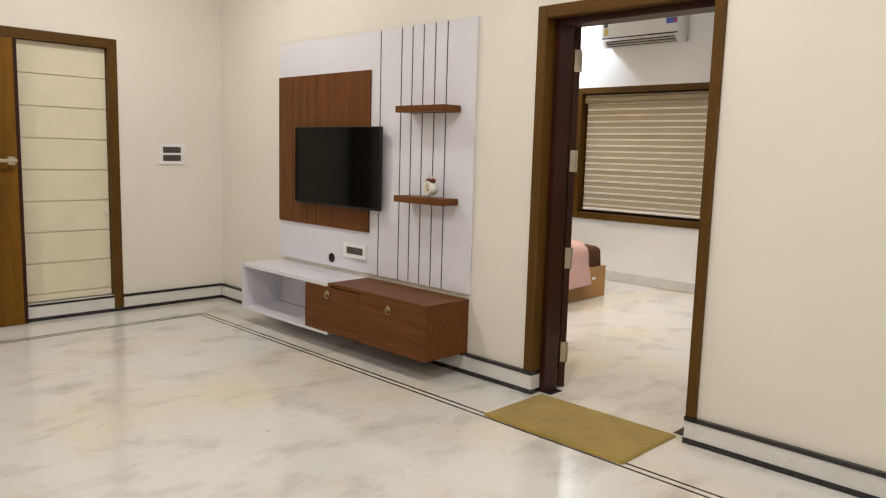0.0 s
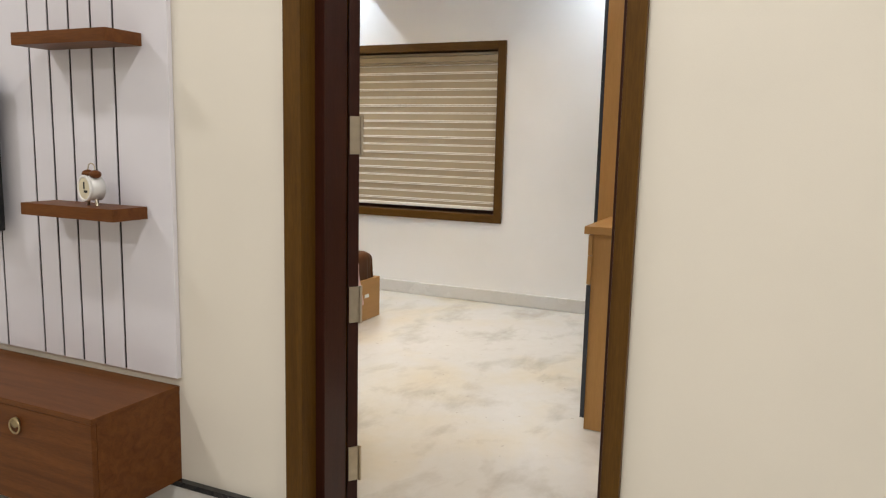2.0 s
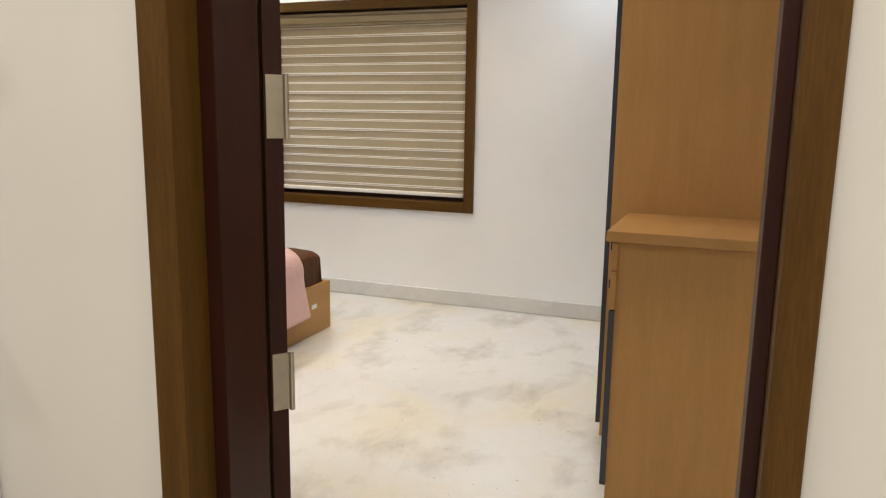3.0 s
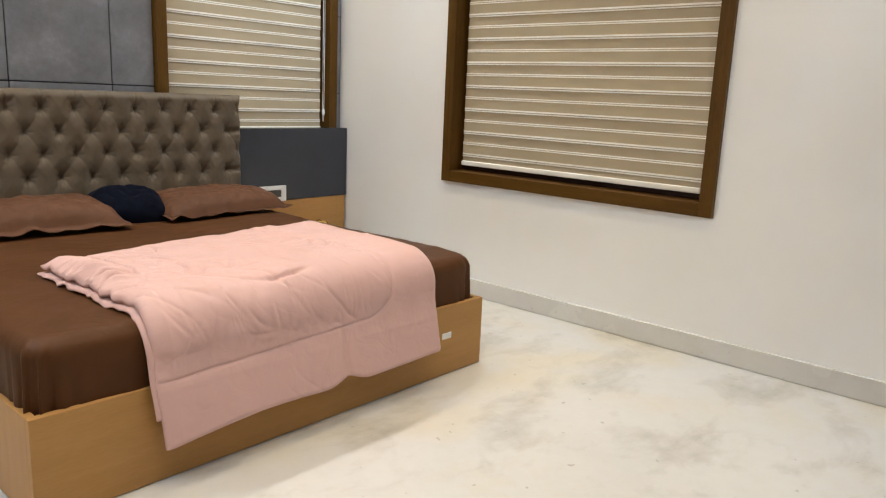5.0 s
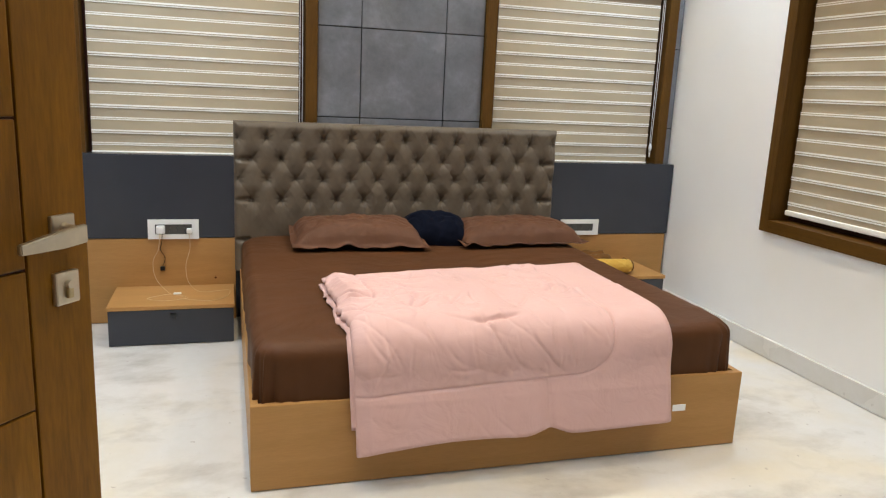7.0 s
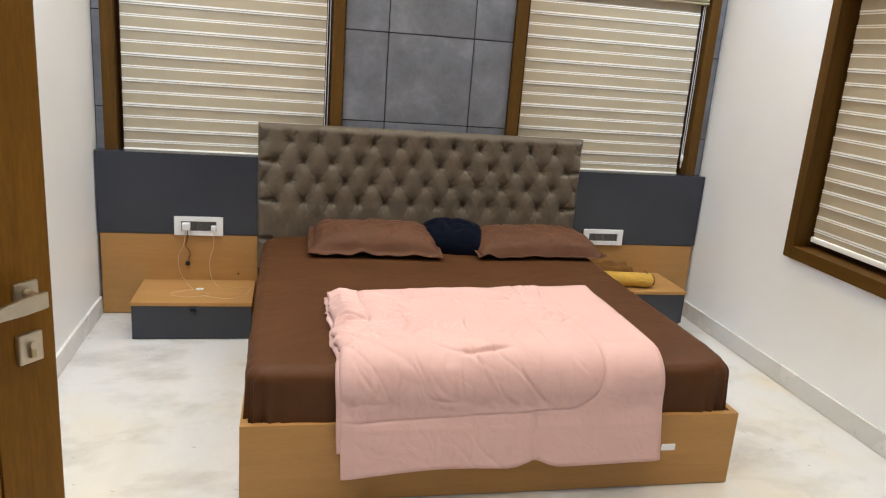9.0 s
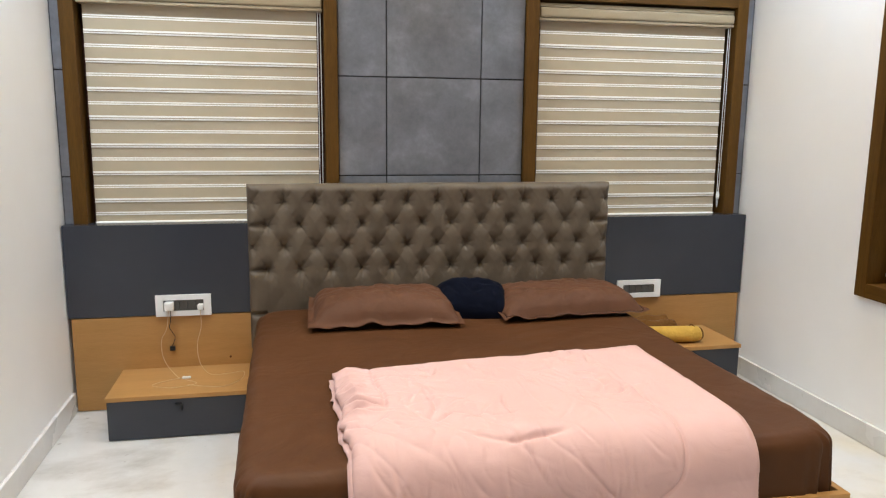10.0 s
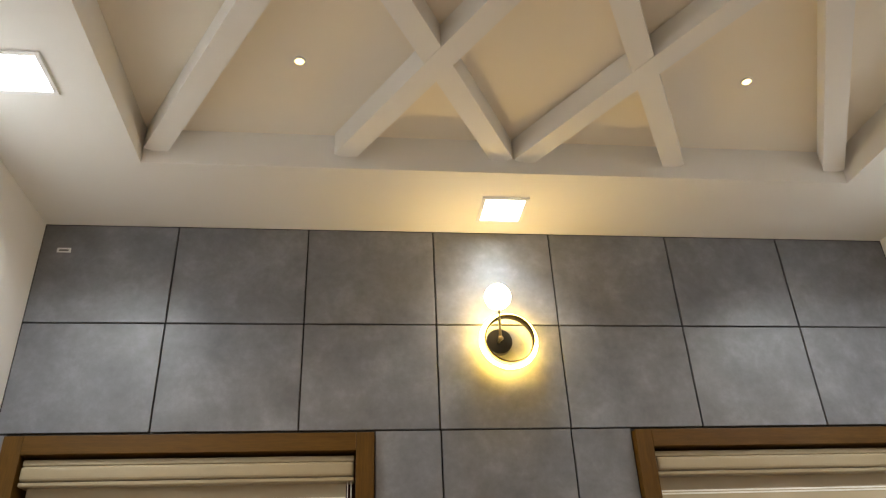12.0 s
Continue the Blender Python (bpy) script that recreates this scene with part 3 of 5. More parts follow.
def window(name, w, h, m, bottom, cord=1, label="", first_broad=False, deep=0.0):
    """A teak window with a zebra blind; its own x runs along the wall, -y faces the room, z from the sill up."""
    win = tagged(thing(name, label=label, category="window", m=m), kind="structure")
    f, face, back = 0.066, -0.03, 0.16
    part("window_frame", boxes([(-w / 2, -w / 2 + f, face, back, 0, h), (w / 2 - f, w / 2, face, back, 0, h)], 0.003), FRAME_WOOD, win, "brown teak side posts")
    part("window_head", box(-w / 2 + f, w / 2 - f, face, back, h - f, h, bevel=0.003), FRAME_WOOD_X, win)
    part("window_sill", box(-w / 2 + f, w / 2 - f, face, back, 0, f, bevel=0.003), FRAME_WOOD_X, win)
    iw = w / 2 - f
    part("sash", boxes([(-iw, -iw + 0.05, 0.1, 0.14, f, h - f), (iw - 0.05, iw, 0.1, 0.14, f, h - f), (-0.03, 0.03, 0.1, 0.14, f, h - f),
                        (-iw + 0.05, -0.03, 0.1, 0.14, f, f + 0.05), (0.03, iw - 0.05, 0.1, 0.14, f, f + 0.05),
                        (-iw + 0.05, -0.03, 0.1, 0.14, h - f - 0.05, h - f), (0.03, iw - 0.05, 0.1, 0.14, h - f - 0.05, h - f)]), JAMB_DARK, win, "dark wooden sash")
    for a, b in ((-iw + 0.05, -0.03), (0.03, iw - 0.05)):
        part("pane", box(a, b, 0.118, 0.122, f + 0.05, h - f - 0.05), GLASS_DARK, win, "dark night-time window glass")
    # blind hanging in the recess
    blind = tagged(thing("zebra_blind", label="beige and white striped zebra roller blind, drawn down in the window", category="blind", group="zebra blinds", m=m.copy()))
    bw, y, top = iw - 0.012, 0.03 + deep, h - f - 0.012
    for z0, z1, out, rr in ((top - 0.022, top, 0.0, 0.006), (top - 0.076, top - 0.0235, 0.012, 0.016), (top - 0.092, top - 0.0775, 0.004, 0.005)):
        part("cassette_rail" if rr < 0.01 else "cassette", box(-bw - 0.006, bw + 0.006, deep - 0.006 - out, deep + 0.058, z0, z1, bevel=rr, segs=4), CASSETTE_SHADED, blind, "" if rr < 0.01 else "rounded beige cassette, shade put into its colour")
    z1 = top - 0.085
    x0, x1 = -bw + 0.012, bw - 0.022
    part("back_fabric", box(x0, x1, y + 0.0025, y + 0.005, bottom, z1), BLIND_MESH, blind, "beige back layer")
    # front bands hang before the back layer; two fine white lines head each one, one broader line ends it
    pitch = 0.0675
    band = mesh_of("band", box(x0, x1, y - 0.0005, y + 0.002, -pitch + 0.006, 0.0075), BLIND)
    fine = mesh_of("white_line", box(x0, x1, y - 0.0022, y + 0.002, -0.003, 0.003), BLIND_WHITE)
    broad = mesh_of("white_line", box(x0, x1, y - 0.0022, y + 0.002, -0.0045, 0.0045), BLIND_WHITE)
    z = bottom + 0.054 + (pitch if first_broad else 0.0)
    while z < z1 + 0.03:
        for me, dz in ((band, 0.0), (fine, 0.0048), (fine, -0.0048), (broad, 0.0035 - pitch), (fine, -0.0085 - pitch)):
            if bottom + 0.014 < z + dz < z1 - (0.008 if me is not band else 0.0):
                ob = part(me.name.split(".")[0], me, None, blind)
                ob.location = (0, 0, z + dz)
        z += 2 * pitch
    part("bottom_bar", box(-bw + 0.01, bw - 0.02, y - 0.012, y + 0.012, bottom - 0.012, bottom + 0.016, bevel=0.006), BLIND_WHITE, blind, "white bottom bar")
    if not cord:
        return
    cx = cord * (bw - 0.004)
    part("cord", tube([(cx, y - 0.02, top - 0.06), (cx + 0.002, y - 0.022, h * 0.55), (cx, y - 0.02, h * 0.14), (cx - 0.012, y - 0.024, h * 0.14), (cx - 0.013, y - 0.024, h * 0.5), (cx - 0.012, y - 0.022, top - 0.06)], 0.0022, 6), PLASTIC, blind, "white pull cord")
    part("cord_weight", ball((cx - 0.006, y - 0.024, h * 0.14), 0.013, (0.8, 0.8, 2.0), 12, 8), PLASTIC, blind, "white cord weight", True)


WZ0 = 0.86
window("window_1", 1.284, 2.155 - WZ0, pose(-0.883, 0, WZ0), 0.07, 1, "brown teak window beside the grey panelled strip")
window("window_2", 1.285, 2.155 - WZ0, pose(1.3945, 0, WZ0), 0.07, 1, "brown teak window near the room corner")
window("window_3", 1.69, 2.163 - 0.68, pose(W1, -1.835, 0.68, 0, 0, -90), 0.11, 0, "wide brown teak window in the white wall", True, 0.03)

# ---- bed and its wall ----
BX0, BX1, BY = -0.677, 1.22, -2.02
dado = tagged(thing("wall_panelling", (0.26, -0.04, 0), "slate grey and tan laminate panelling along the wall behind the bed", "wall panelling"))
part("grey_panel", box(W0 + 0.006, -0.70, -0.085, 0.009, 0.482, 0.94, bevel=0.002), SLATE, dado, "glossy slate grey laminate")
part("grey_panel", box(1.215, W1 - 0.006, -0.085, 0.009, 0.482, 0.94, bevel=0.002), SLATE, dado, "glossy slate grey laminate")
part("tan_panel", box(W0 + 0.018, -0.70, -0.083, 0.009, 0.004, 0.478, bevel=0.002), TAN, dado, "tan wood laminate")
part("tan_panel", box(1.215, W1 - 0.018, -0.083, 0.009, 0.004, 0.478, bevel=0.002), TAN, dado, "tan wood laminate")
part("backing", box(-0.70, 1.215, -0.06, 0.009, 0.004, 0.94), SLATE, dado)

bed = thing("bed", (0.27, -1.05, 0), "king-size bed with tan laminate base and tufted taupe headboard", "bed")
T = 0.026
part("front_board", box(BX0, BX1, BY, BY + T, 0.004, 0.309, bevel=0.002), TAN, bed)
part("side_board", box(BX0, BX0 + T, BY + T, -0.14, 0.004, 0.309, bevel=0.002), TAN_Z, bed)
part("side_board", box(BX1 - T, BX1, BY + T, -0.14, 0.004, 0.309, bevel=0.002), TAN_Z, bed)
part("slat_base", box(BX0 + T, BX1 - T, BY + T, -0.14, 0.18, 0.22), TAN, bed)

HB0, HB1, HBZ0, HBZ1 = -0.703, 1.217, 0.30, 1.137
ROWS = [1.043, 0.93, 0.818, 0.705]
BUTTON_DX = 0.1565
C0 = (HB0 + HB1) / 2


def tuft(x, z):
    """How far the padding stands out: dimples at the buttons, faint folds between them, soft edges."""
    dzr = ROWS[0] - ROWS[1]
    p, q = (x - C0) / BUTTON_DX, (z - ROWS[0]) / dzr
    u, v = p + q / 2, p - q / 2
    du, dv = u - round(u), v - round(v)
    rx, rz = (du + dv) / 2 * BUTTON_DX, (du - dv) * dzr
    r = math.hypot(rx, rz * (0.75 if rz > 0 else 1.0))
    crease = min(abs(du), abs(dv)) * 0.1
    ex, ez = min(x - HB0, HB1 - x), HBZ1 - z
    held = 1.0 if -3 <= round(u) - round(v) <= 0 else 0.0      # four rows of buttons
    d = 0.042 - 0.04 * held * math.exp(-r / 0.02)
    # each fold between two buttons is pulled differently tight
    tight = 0.5 + 0.9 * noise.noise((round(u * 2) * 1.37 + 5, round(v * 2) * 2.11, 0.6))
    d -= 0.0075 * held * max(0.0, tight) * math.exp(-(crease / 0.0035) ** 2) * math.exp(-r / 0.05)
    spoke = math.sin(math.atan2(rz, rx) * 7 + 5 * noise.noise((round(u) * 3.1, round(v) * 2.7, 1.0)))
    d -= 0.0035 * held * max(0.0, spoke) * math.exp(-((r - 0.022) / 0.014) ** 2)
    d += 0.003 * abs(math.sin(math.pi * u) * math.sin(math.pi * v))
    if z > ROWS[0]:
        # short pleats from the top row to the edge
        d -= 0.011 * math.exp(-(abs(p - round(p)) * BUTTON_DX / 0.005) ** 2) * (1 if abs(p) < 5.4 else 0) * math.exp(-abs(ROWS[0] - z) / 0.07)
    if z < ROWS[-1]:
        # soft pleats that fall from the lowest row
        d -= 0.008 * math.exp(-(abs(p - 0.5 - round(p - 0.5)) * BUTTON_DX / 0.006) ** 2) * math.exp(-(ROWS[-1] - z) / 0.06)
    if ex < 0.085:
        # pleats at the sides, level with the even rows
        s = (q + 1) / 2
        d -= 0.02 * math.exp(-(abs(s - round(s)) * 2 * dzr / 0.014) ** 2) * min(1, ex / 0.02)
    edge = min(ex, ez)
    rr = 0.04
    if edge < rr:
        d -= rr - math.sqrt(max(0, rr * rr - (rr - edge) ** 2))
    return d + 0.0022 * noise.noise((x * 13, z * 13, 3.0)) + 0.0012 * noise.noise((x * 45, z * 30, 8.0))


def hb_front(u, v):
    # more cells towards the rounded edges
    x, z = HB0 + u * (HB1 - HB0), HBZ0 + v * (HBZ1 - HBZ0)
    return (x, -0.10 - tuft(x, z), z)


head = part("headboard", grid_mesh(430, 190, hb_front), UPHOLSTERY, bed, "deep-buttoned taupe leatherette headboard", True)
part("headboard_core", box(HB0, HB1, -0.102, -0.062, HBZ0, HBZ1 - 0.001, bevel=0.004), UPHOLSTERY, head)
but = mesh_of("button", ball((0, 0, 0), 0.0105, (1, 0.6, 1), 10, 6), UPHOLSTERY, True)
for r, z in enumerate(ROWS):
    for c in range(-6, 7):
        x = C0 + (c + (0.5 if r % 2 else 0.0)) * BUTTON_DX
        if HB0 + 0.05 < x < HB1 - 0.05:
            ob = part("button", but, None, head)
            ob.location = (x, -0.10 - tuft(x, z) - 0.001, z)

# mattress under a satin sheet, a thing of its own on the base
MX0, MX1, MY0, MY1, MZ0, MZ1 = -0.668, 1.2, -2.0, -0.135, 0.222, 0.506


def mattress_point(u, v):
    """u runs round the outline, v from the bottom hem over the edge to the middle of the top."""
    hx, hy = (MX1 - MX0) / 2, (MY1 - MY0) / 2
    cx, cy = (MX0 + MX1) / 2, (MY0 + MY1) / 2
    # closer steps round the corners
    a = u * 2 * math.pi + 0.21 * math.sin(8 * math.pi * u)
    ca, sa = math.cos(a), math.sin(a)
    k = 22.0
    rr = (abs(ca) ** k + abs(sa) ** k) ** (-1 / k)
    bx, by = rr * ca, rr * sa
    if v < 0.4:
        s, z = 1.0, MZ0 + (v / 0.4) * (MZ1 - 0.055 - MZ0)
    elif v < 0.6:
        b = (v - 0.4) / 0.2 * math.pi / 2
        s, z = 1.0 - 0.055 * (1 - math.cos(b)), MZ1 - 0.055 + 0.055 * math.sin(b)
    else:
        s, z = 0.945 * (1 - (v - 0.6) / 0.4), MZ1
    x, y = cx + bx * hx * s, cy + by * hy * s
    fold = 0.0
    if v < 0.55:
        n = noise.noise((x * 7, y * 7, z * 1.3))
        fold = 0.018 * n * (1 - v / 0.6) + 0.006 * noise.noise((x * 19, y * 19, z * 2)) * (1 - v / 0.6)
        if abs(bx) > 0.83 and abs(by) > 0.83:
            turn = abs(bx) - abs(by)
            fold += (0.017 * math.sin(96 * turn + 2.0 * by) + 0.009 * math.sin(171 * turn + 1.0)) * (1 - v / 0.58) * max(0, 1 - (turn / 0.17) ** 2)
    d = Vector((bx, by)).normalized()
    top = 0.006 * noise.noise((x * 3, y * 3, 1.0)) + 0.003 * noise.noise((x * 4 + y * 5, y * 14 - x * 9, 4.0)) if v >= 0.5 else 0
    return (x + d.x * fold, y + d.y * fold, z + top)


def welded(bm):
    bmesh.ops.remove_doubles(bm, verts=bm.verts, dist=0.0004)
    bmesh.ops.recalc_face_normals(bm, faces=bm.faces)
    return bm


mattress = thing("mattress", (0.27, -1.05, 0.222), "thick mattress in a chocolate brown satin fitted sheet on the bed", "mattress")
part("sheet", welded(grid_mesh(360, 46, mattress_point)), SHEET, mattress, "chocolate brown satin sheet", True)

# folded quilt hanging over the foot of the bed
QX0, QX1, QB = -0.352, 0.872, -1.275


def quilt_folds():
    """Short soft folds: middle in x and along the cloth, way, half length, half width, depth."""
    rnd = random.Random(11)
    folds = []
    for _ in range(46):
        fx, fs = QX0 + rnd.uniform(0.06, 0.84) * (QX1 - QX0), rnd.uniform(0.1, 0.84)
        way = rnd.gauss(1.15, 0.45) * (1 if rnd.random() < 0.65 else -1)
        folds.append((fx, fs, math.cos(way), math.sin(way), rnd.uniform(0.02, 0.085), rnd.uniform(0.004, 0.008), rnd.uniform(0.002, 0.005)))
    for k in range(9):
        # crumpled edge on the folded side
        folds.append((QX0 + 0.06, 0.03 + 0.052 * k + rnd.uniform(-0.012, 0.012), math.cos(0.35), math.sin(0.35), 0.055, 0.008, 0.02))
    for k in range(12):
        # gathers that run up from the seam
        way = 1.2 + 0.5 * math.sin(k * 1.7)
        folds.append((QX0 + (0.1 + 0.062 * k) * (QX1 - QX0), 0.77 + 0.04 * math.sin(k * 2.3), math.cos(way), math.sin(way), 0.04, 0.006, 0.004))
    return [f[:6] + (f[6] * (1.5 if f[1] < 0.55 else 1.0),) for f in folds]


FOLDS = quilt_folds()


def fold_depth(x, s):
    d = 0.0
    for fx, fs, c, n, length, width, depth in FOLDS:
        dx, ds = x - fx, s - fs
        a = dx * c + ds * n
        if abs(a) < 2 * length:
            b = -dx * n + ds * c + 0.1 * a * a / length
            if abs(b) < 0.06:
                d += depth * math.exp(-(a / length) ** 2) * (math.exp(-(b / width) ** 2) - 0.55 * math.exp(-((b - 2.2 * width) / (1.6 * width)) ** 2))
    return d


def crumple(x, s):
    """Sharp little creases in patches, the rest lies smooth."""
    w = noise.noise((x * 4, s * 4, 7.0))
    a = noise.noise((x * 6 + 1.4 * w, s * 8 - x * 4, 1.7))
    b = noise.noise((x * 14 - s * 7, s * 12 + x * 6 + w, 4.1))
    patch = min(1.0, max(0.0, 0.55 + 1.6 * noise.noise((x * 2.6, s * 2.6, 9.0))))
    return patch * (0.013 * (1 - min(1, 3.2 * abs(a))) ** 2 + 0.004 * (1 - min(1, 3 * abs(b))) ** 2)


def quilt_point(u, v, lift, plump=1.0):
    wide = QX1 - QX0
    x = QX0 + u * wide
    hang = 0.362 - 0.03 * u - 0.03 * math.exp(-((u - 0.58) / 0.05) ** 2) - 0.02 * math.sin(math.pi * min(1, u / 0.56))
    lead = QB + 2.03
    s = v * (lead + hang)
    r = 0.11
    ztop = MZ1 + 0.008 + lift
    if s < lead - r:
        y, z, nrm = QB - s, ztop, Vector((0, 0, 1))
    elif s < lead - r + r * math.pi / 2:
        b = (s - lead + r) / r
        y, z, nrm = QB - (lead - r) - r * math.sin(b), ztop - r * (1 - math.cos(b)), Vector((0, -math.sin(b), math.cos(b)))
    else:
        d = s - (lead - r + r * math.pi / 2)
        y, z, nrm = QB - lead - 0.17 * d * min(1, d / 0.12), ztop - r - d * 0.99, Vector((0, -1, 0))
    edge = min(u, 1 - u) * wide
    back = s
    foot = (1 - v) * (lead + hang)
    soft = min(1, edge / (0.05 - 0.02 * u)) ** 0.5 * min(1, (0.004 + back) / 0.045) ** 0.5 * min(1, (0.012 + foot) / 0.026) ** 0.5
    # stitched seam: a rounded corner of a rectangle
    sx, sy, rc = QX0 + 0.8 * wide - x, lead + 0.135 + 0.05 * (0.5 - u) - s, 0.15
    if sx < rc and sy < rc:
        inner = rc - math.hypot(rc - sx, rc - sy)
    else:
        inner = min(sx, sy)
    if inner < 0 and s < 0.5:
        inner *= max(0.0, s - 0.38) / 0.12
    puff = 0.014 * (1 - math.exp(-abs(inner) / 0.05)) if inner > 0 else 0.006 * (1 - math.exp(-abs(inner) / 0.03))
    puff += 0.008 * noise.noise((x * 3.6, s * 3.6, 0.3)) + 0.007 * noise.noise((x * 9 + 3, s * 8, 0.9))
    puff -= 0.008 * math.exp(-(inner / 0.0045) ** 2)
    # quilted pocket by the folded side
    px, py = x - QX0 - 0.135, s - 0.43
    pocket = max(px, py)
    if px < 0.03 and py < 0.03:
        puff -= 0.01 * math.exp(-(pocket / 0.007) ** 2)
    inside = (1.0 if inner > 0 else 0.25) * min(1, abs(inner) / 0.04)
    puff -= inside * (fold_depth(x, s) + crumple(x, s)) if plump > 0.5 else 0
    # pinched gathers close to the seam
    near = math.exp(-((abs(inner) - 0.035) / 0.035) ** 2)
    puff -= 0.007 * near * inside * max(0, noise.noise((x * 24 + s * 6, s * 6, 2.0)))
    # stitched arc that runs into the middle tuck
    arc = math.hypot((x - 0.13) / 1.15, s - 0.46) - 0.235
    if x < 0.12 and s > 0.3:
        puff -= 0.0055 * math.exp(-(arc / 0.006) ** 2) * inside * min(1, (s - 0.3) / 0.1)
    dx, dy = x - 0.175, s - 0.69
    puff -= 0.017 * math.exp(-(dx / 0.09) ** 4) * math.exp(-((dy + 0.12 * dx) / 0.008) ** 2)
    if u > 0.5 and inner < 0:
        puff -= 0.014 * math.exp(-((u - 0.585 + 0.05 * (1 - v)) / 0.012) ** 2) * min(1, max(0, s - lead - 0.1) / 0.06)
    thin = 1 - 0.4 * min(1, max(0, s - lead + 0.1) / 0.3)
    h = thin * (0.01 + 0.024 * soft + puff * soft) * plump * (0.62 + 0.2 * u + (0.38 - 0.2 * u) * min(1, s / 0.3))
    x += 0.01 * noise.noise((s * 7, 2.0, 5.0)) * (1 - u) + 0.008 * noise.noise((s * 5, 9.0, 1.0)) * u + 0.035 * (v - 0.45) * (1 - u) - 0.06 * max(0, 0.55 - v) * u + 0.02 * max(0, 0.5 - v) * (1 - u)
    z += 0.042 * u ** 1.5 * max(0, 1 - s / 0.7)
    # gathered, wavy edge on the folded side
    rim = math.exp(-edge / 0.045) if u < 0.5 and s < 0.7 else 0.0
    x += 0.011 * rim * noise.noise((s * 24, 4.0, lift * 90))
    z += 0.012 * rim * noise.noise((s * 20, 8.0, lift * 90))
    return Vector((x, y, z)) + nrm * h


def quilt_shell(lift, shift=0.0, short=1.0, nu=320, nv=290, plump=1.0):
    """A closed padded layer: the puffed face, and a flatter one beneath it."""
    bm = bmesh.new()
    top, bot = [], []
    for i in range(nu + 1):
        ra, rb = [], []
        for j in range(nv + 1):
            u, v = i / nu, j / nv * short
            p = quilt_point(u, v, lift, plump) + Vector((shift * (1 - u) - abs(shift) * 2 * u, 0, 0))
            ra.append(bm.verts.new(p))
            rb.append(bm.verts.new(quilt_point(u, v, lift, 0.0) + Vector((shift * (1 - u) - abs(shift) * 2 * u, 0, 0))))
        top.append(ra)
        bot.append(rb)
    for i in range(nu):
        for j in range(nv):
            bm.faces.new((top[i][j], top[i + 1][j], top[i + 1][j + 1], top[i][j + 1]))
            bm.faces.new((bot[i][j], bot[i][j + 1], bot[i + 1][j + 1], bot[i + 1][j]))
    for i in range(nu):
        bm.faces.new((top[i][0], bot[i][0], bot[i + 1][0], top[i + 1][0]))
        bm.faces.new((top[i][nv], top[i + 1][nv], bot[i + 1][nv], bot[i][nv]))
    for j in range(nv):
        bm.faces.new((top[0][j], top[0][j + 1], bot[0][j + 1], bot[0][j]))
        bm.faces.new((top[nu][j], bot[nu][j], bot[nu][j + 1], top[nu][j + 1]))
    bmesh.ops.recalc_face_normals(bm, faces=bm.faces)
    return bm


quilt = thing("quilt", (0.28, -1.7, MZ1), "folded pale pink padded quilt draped over the foot of the bed", "quilt")
part("upper_fold", quilt_shell(0.022), PINK, quilt, "", True)
part("lower_fold", quilt_shell(0.0, -0.012, 0.9, 110, 100, 0.45), PINK, quilt, "", True)
part("care_label", box(0.86, 0.915, -2.104, -2.1015, 0.208, 0.233), PLASTIC, quilt, "small white care label")

# pillows


def pillow(name, cx, cy, cz, w, d, h, mat, label, rx=0, rz=0, flange=0.045, seed=1.0):
    p = thing(name, label=label, category="pillow" if "pillow" in name else "cushion", m=pose(cx, cy, cz, rx, 0, rz))

    def pt(sign):
        def fn(u, v):
            a, b = u * 2 - 1, v * 2 - 1
            rim_x, rim_y = 1 - flange / w * 2, 1 - flange / d * 2
            ea, eb = min(1, abs(a) / rim_x), min(1, abs(b) / rim_y)
            t = max(0, (1 - ea ** 4.0) * (1 - eb ** 2.4)) ** 0.62
            pin = 1 - 0.06 * (b * b) * abs(a) ** 3
            x, y = a * w / 2 * pin * (1 - 0.05 * (1 - b * b)), b * d / 2 * (1 - 0.06 * (1 - a * a))
            wr = 0.009 * noise.noise((x * 9 + seed, y * 12, seed)) - 0.006 * (1 - min(1, 3 * abs(noise.noise((x * 10 + y * 8, y * 14 - x * 5, seed + 3))))) ** 2 + 0.004 * noise.noise((x * 30, y * 30 + seed, seed))
            fl = (0.024 * noise.noise((x * 11 + seed, y * 9, 7.0)) - 0.004 * max(0, -b)) * (1 - t)
            return (x, y, (t * h * 0.68 if sign > 0 else -t * h * 0.3) - 0.022 * (1 - t) ** 3 + (wr * (0.5 + t)) * sign * min(1, t * 4) + fl + sign * 0.0015)
        return fn
    bm = grid_mesh(64, 44, pt(1))
    other = grid_mesh(64, 44, pt(-1))
    me = bpy.data.meshes.new("tmp")
    other.to_mesh(me)
    other.free()
    bm.from_mesh(me)
    bmesh.ops.remove_doubles(bm, verts=bm.verts, dist=0.0035)
    bmesh.ops.recalc_face_normals(bm, faces=bm.faces)
    part("cover", bm, mat, p, "", True)


pillow("pillow", -0.06, -0.40, 0.572, 0.76, 0.48, 0.122, PILLOWCASE, "brown cotton pillow with a flat flange on the bed", 3, -2, 0.03, 1.3)
pillow("pillow", 0.86, -0.38, 0.57, 0.81, 0.46, 0.108, PILLOWCASE, "brown cotton pillow leaning near the headboard", 3, 3, 0.03, 4.1)
pillow("cushion", 0.385, -0.37, 0.563, 0.4, 0.32, 0.15, NAVY, "small black-navy velvet cushion between the pillows", 22, -8, 0.008, 2.2)

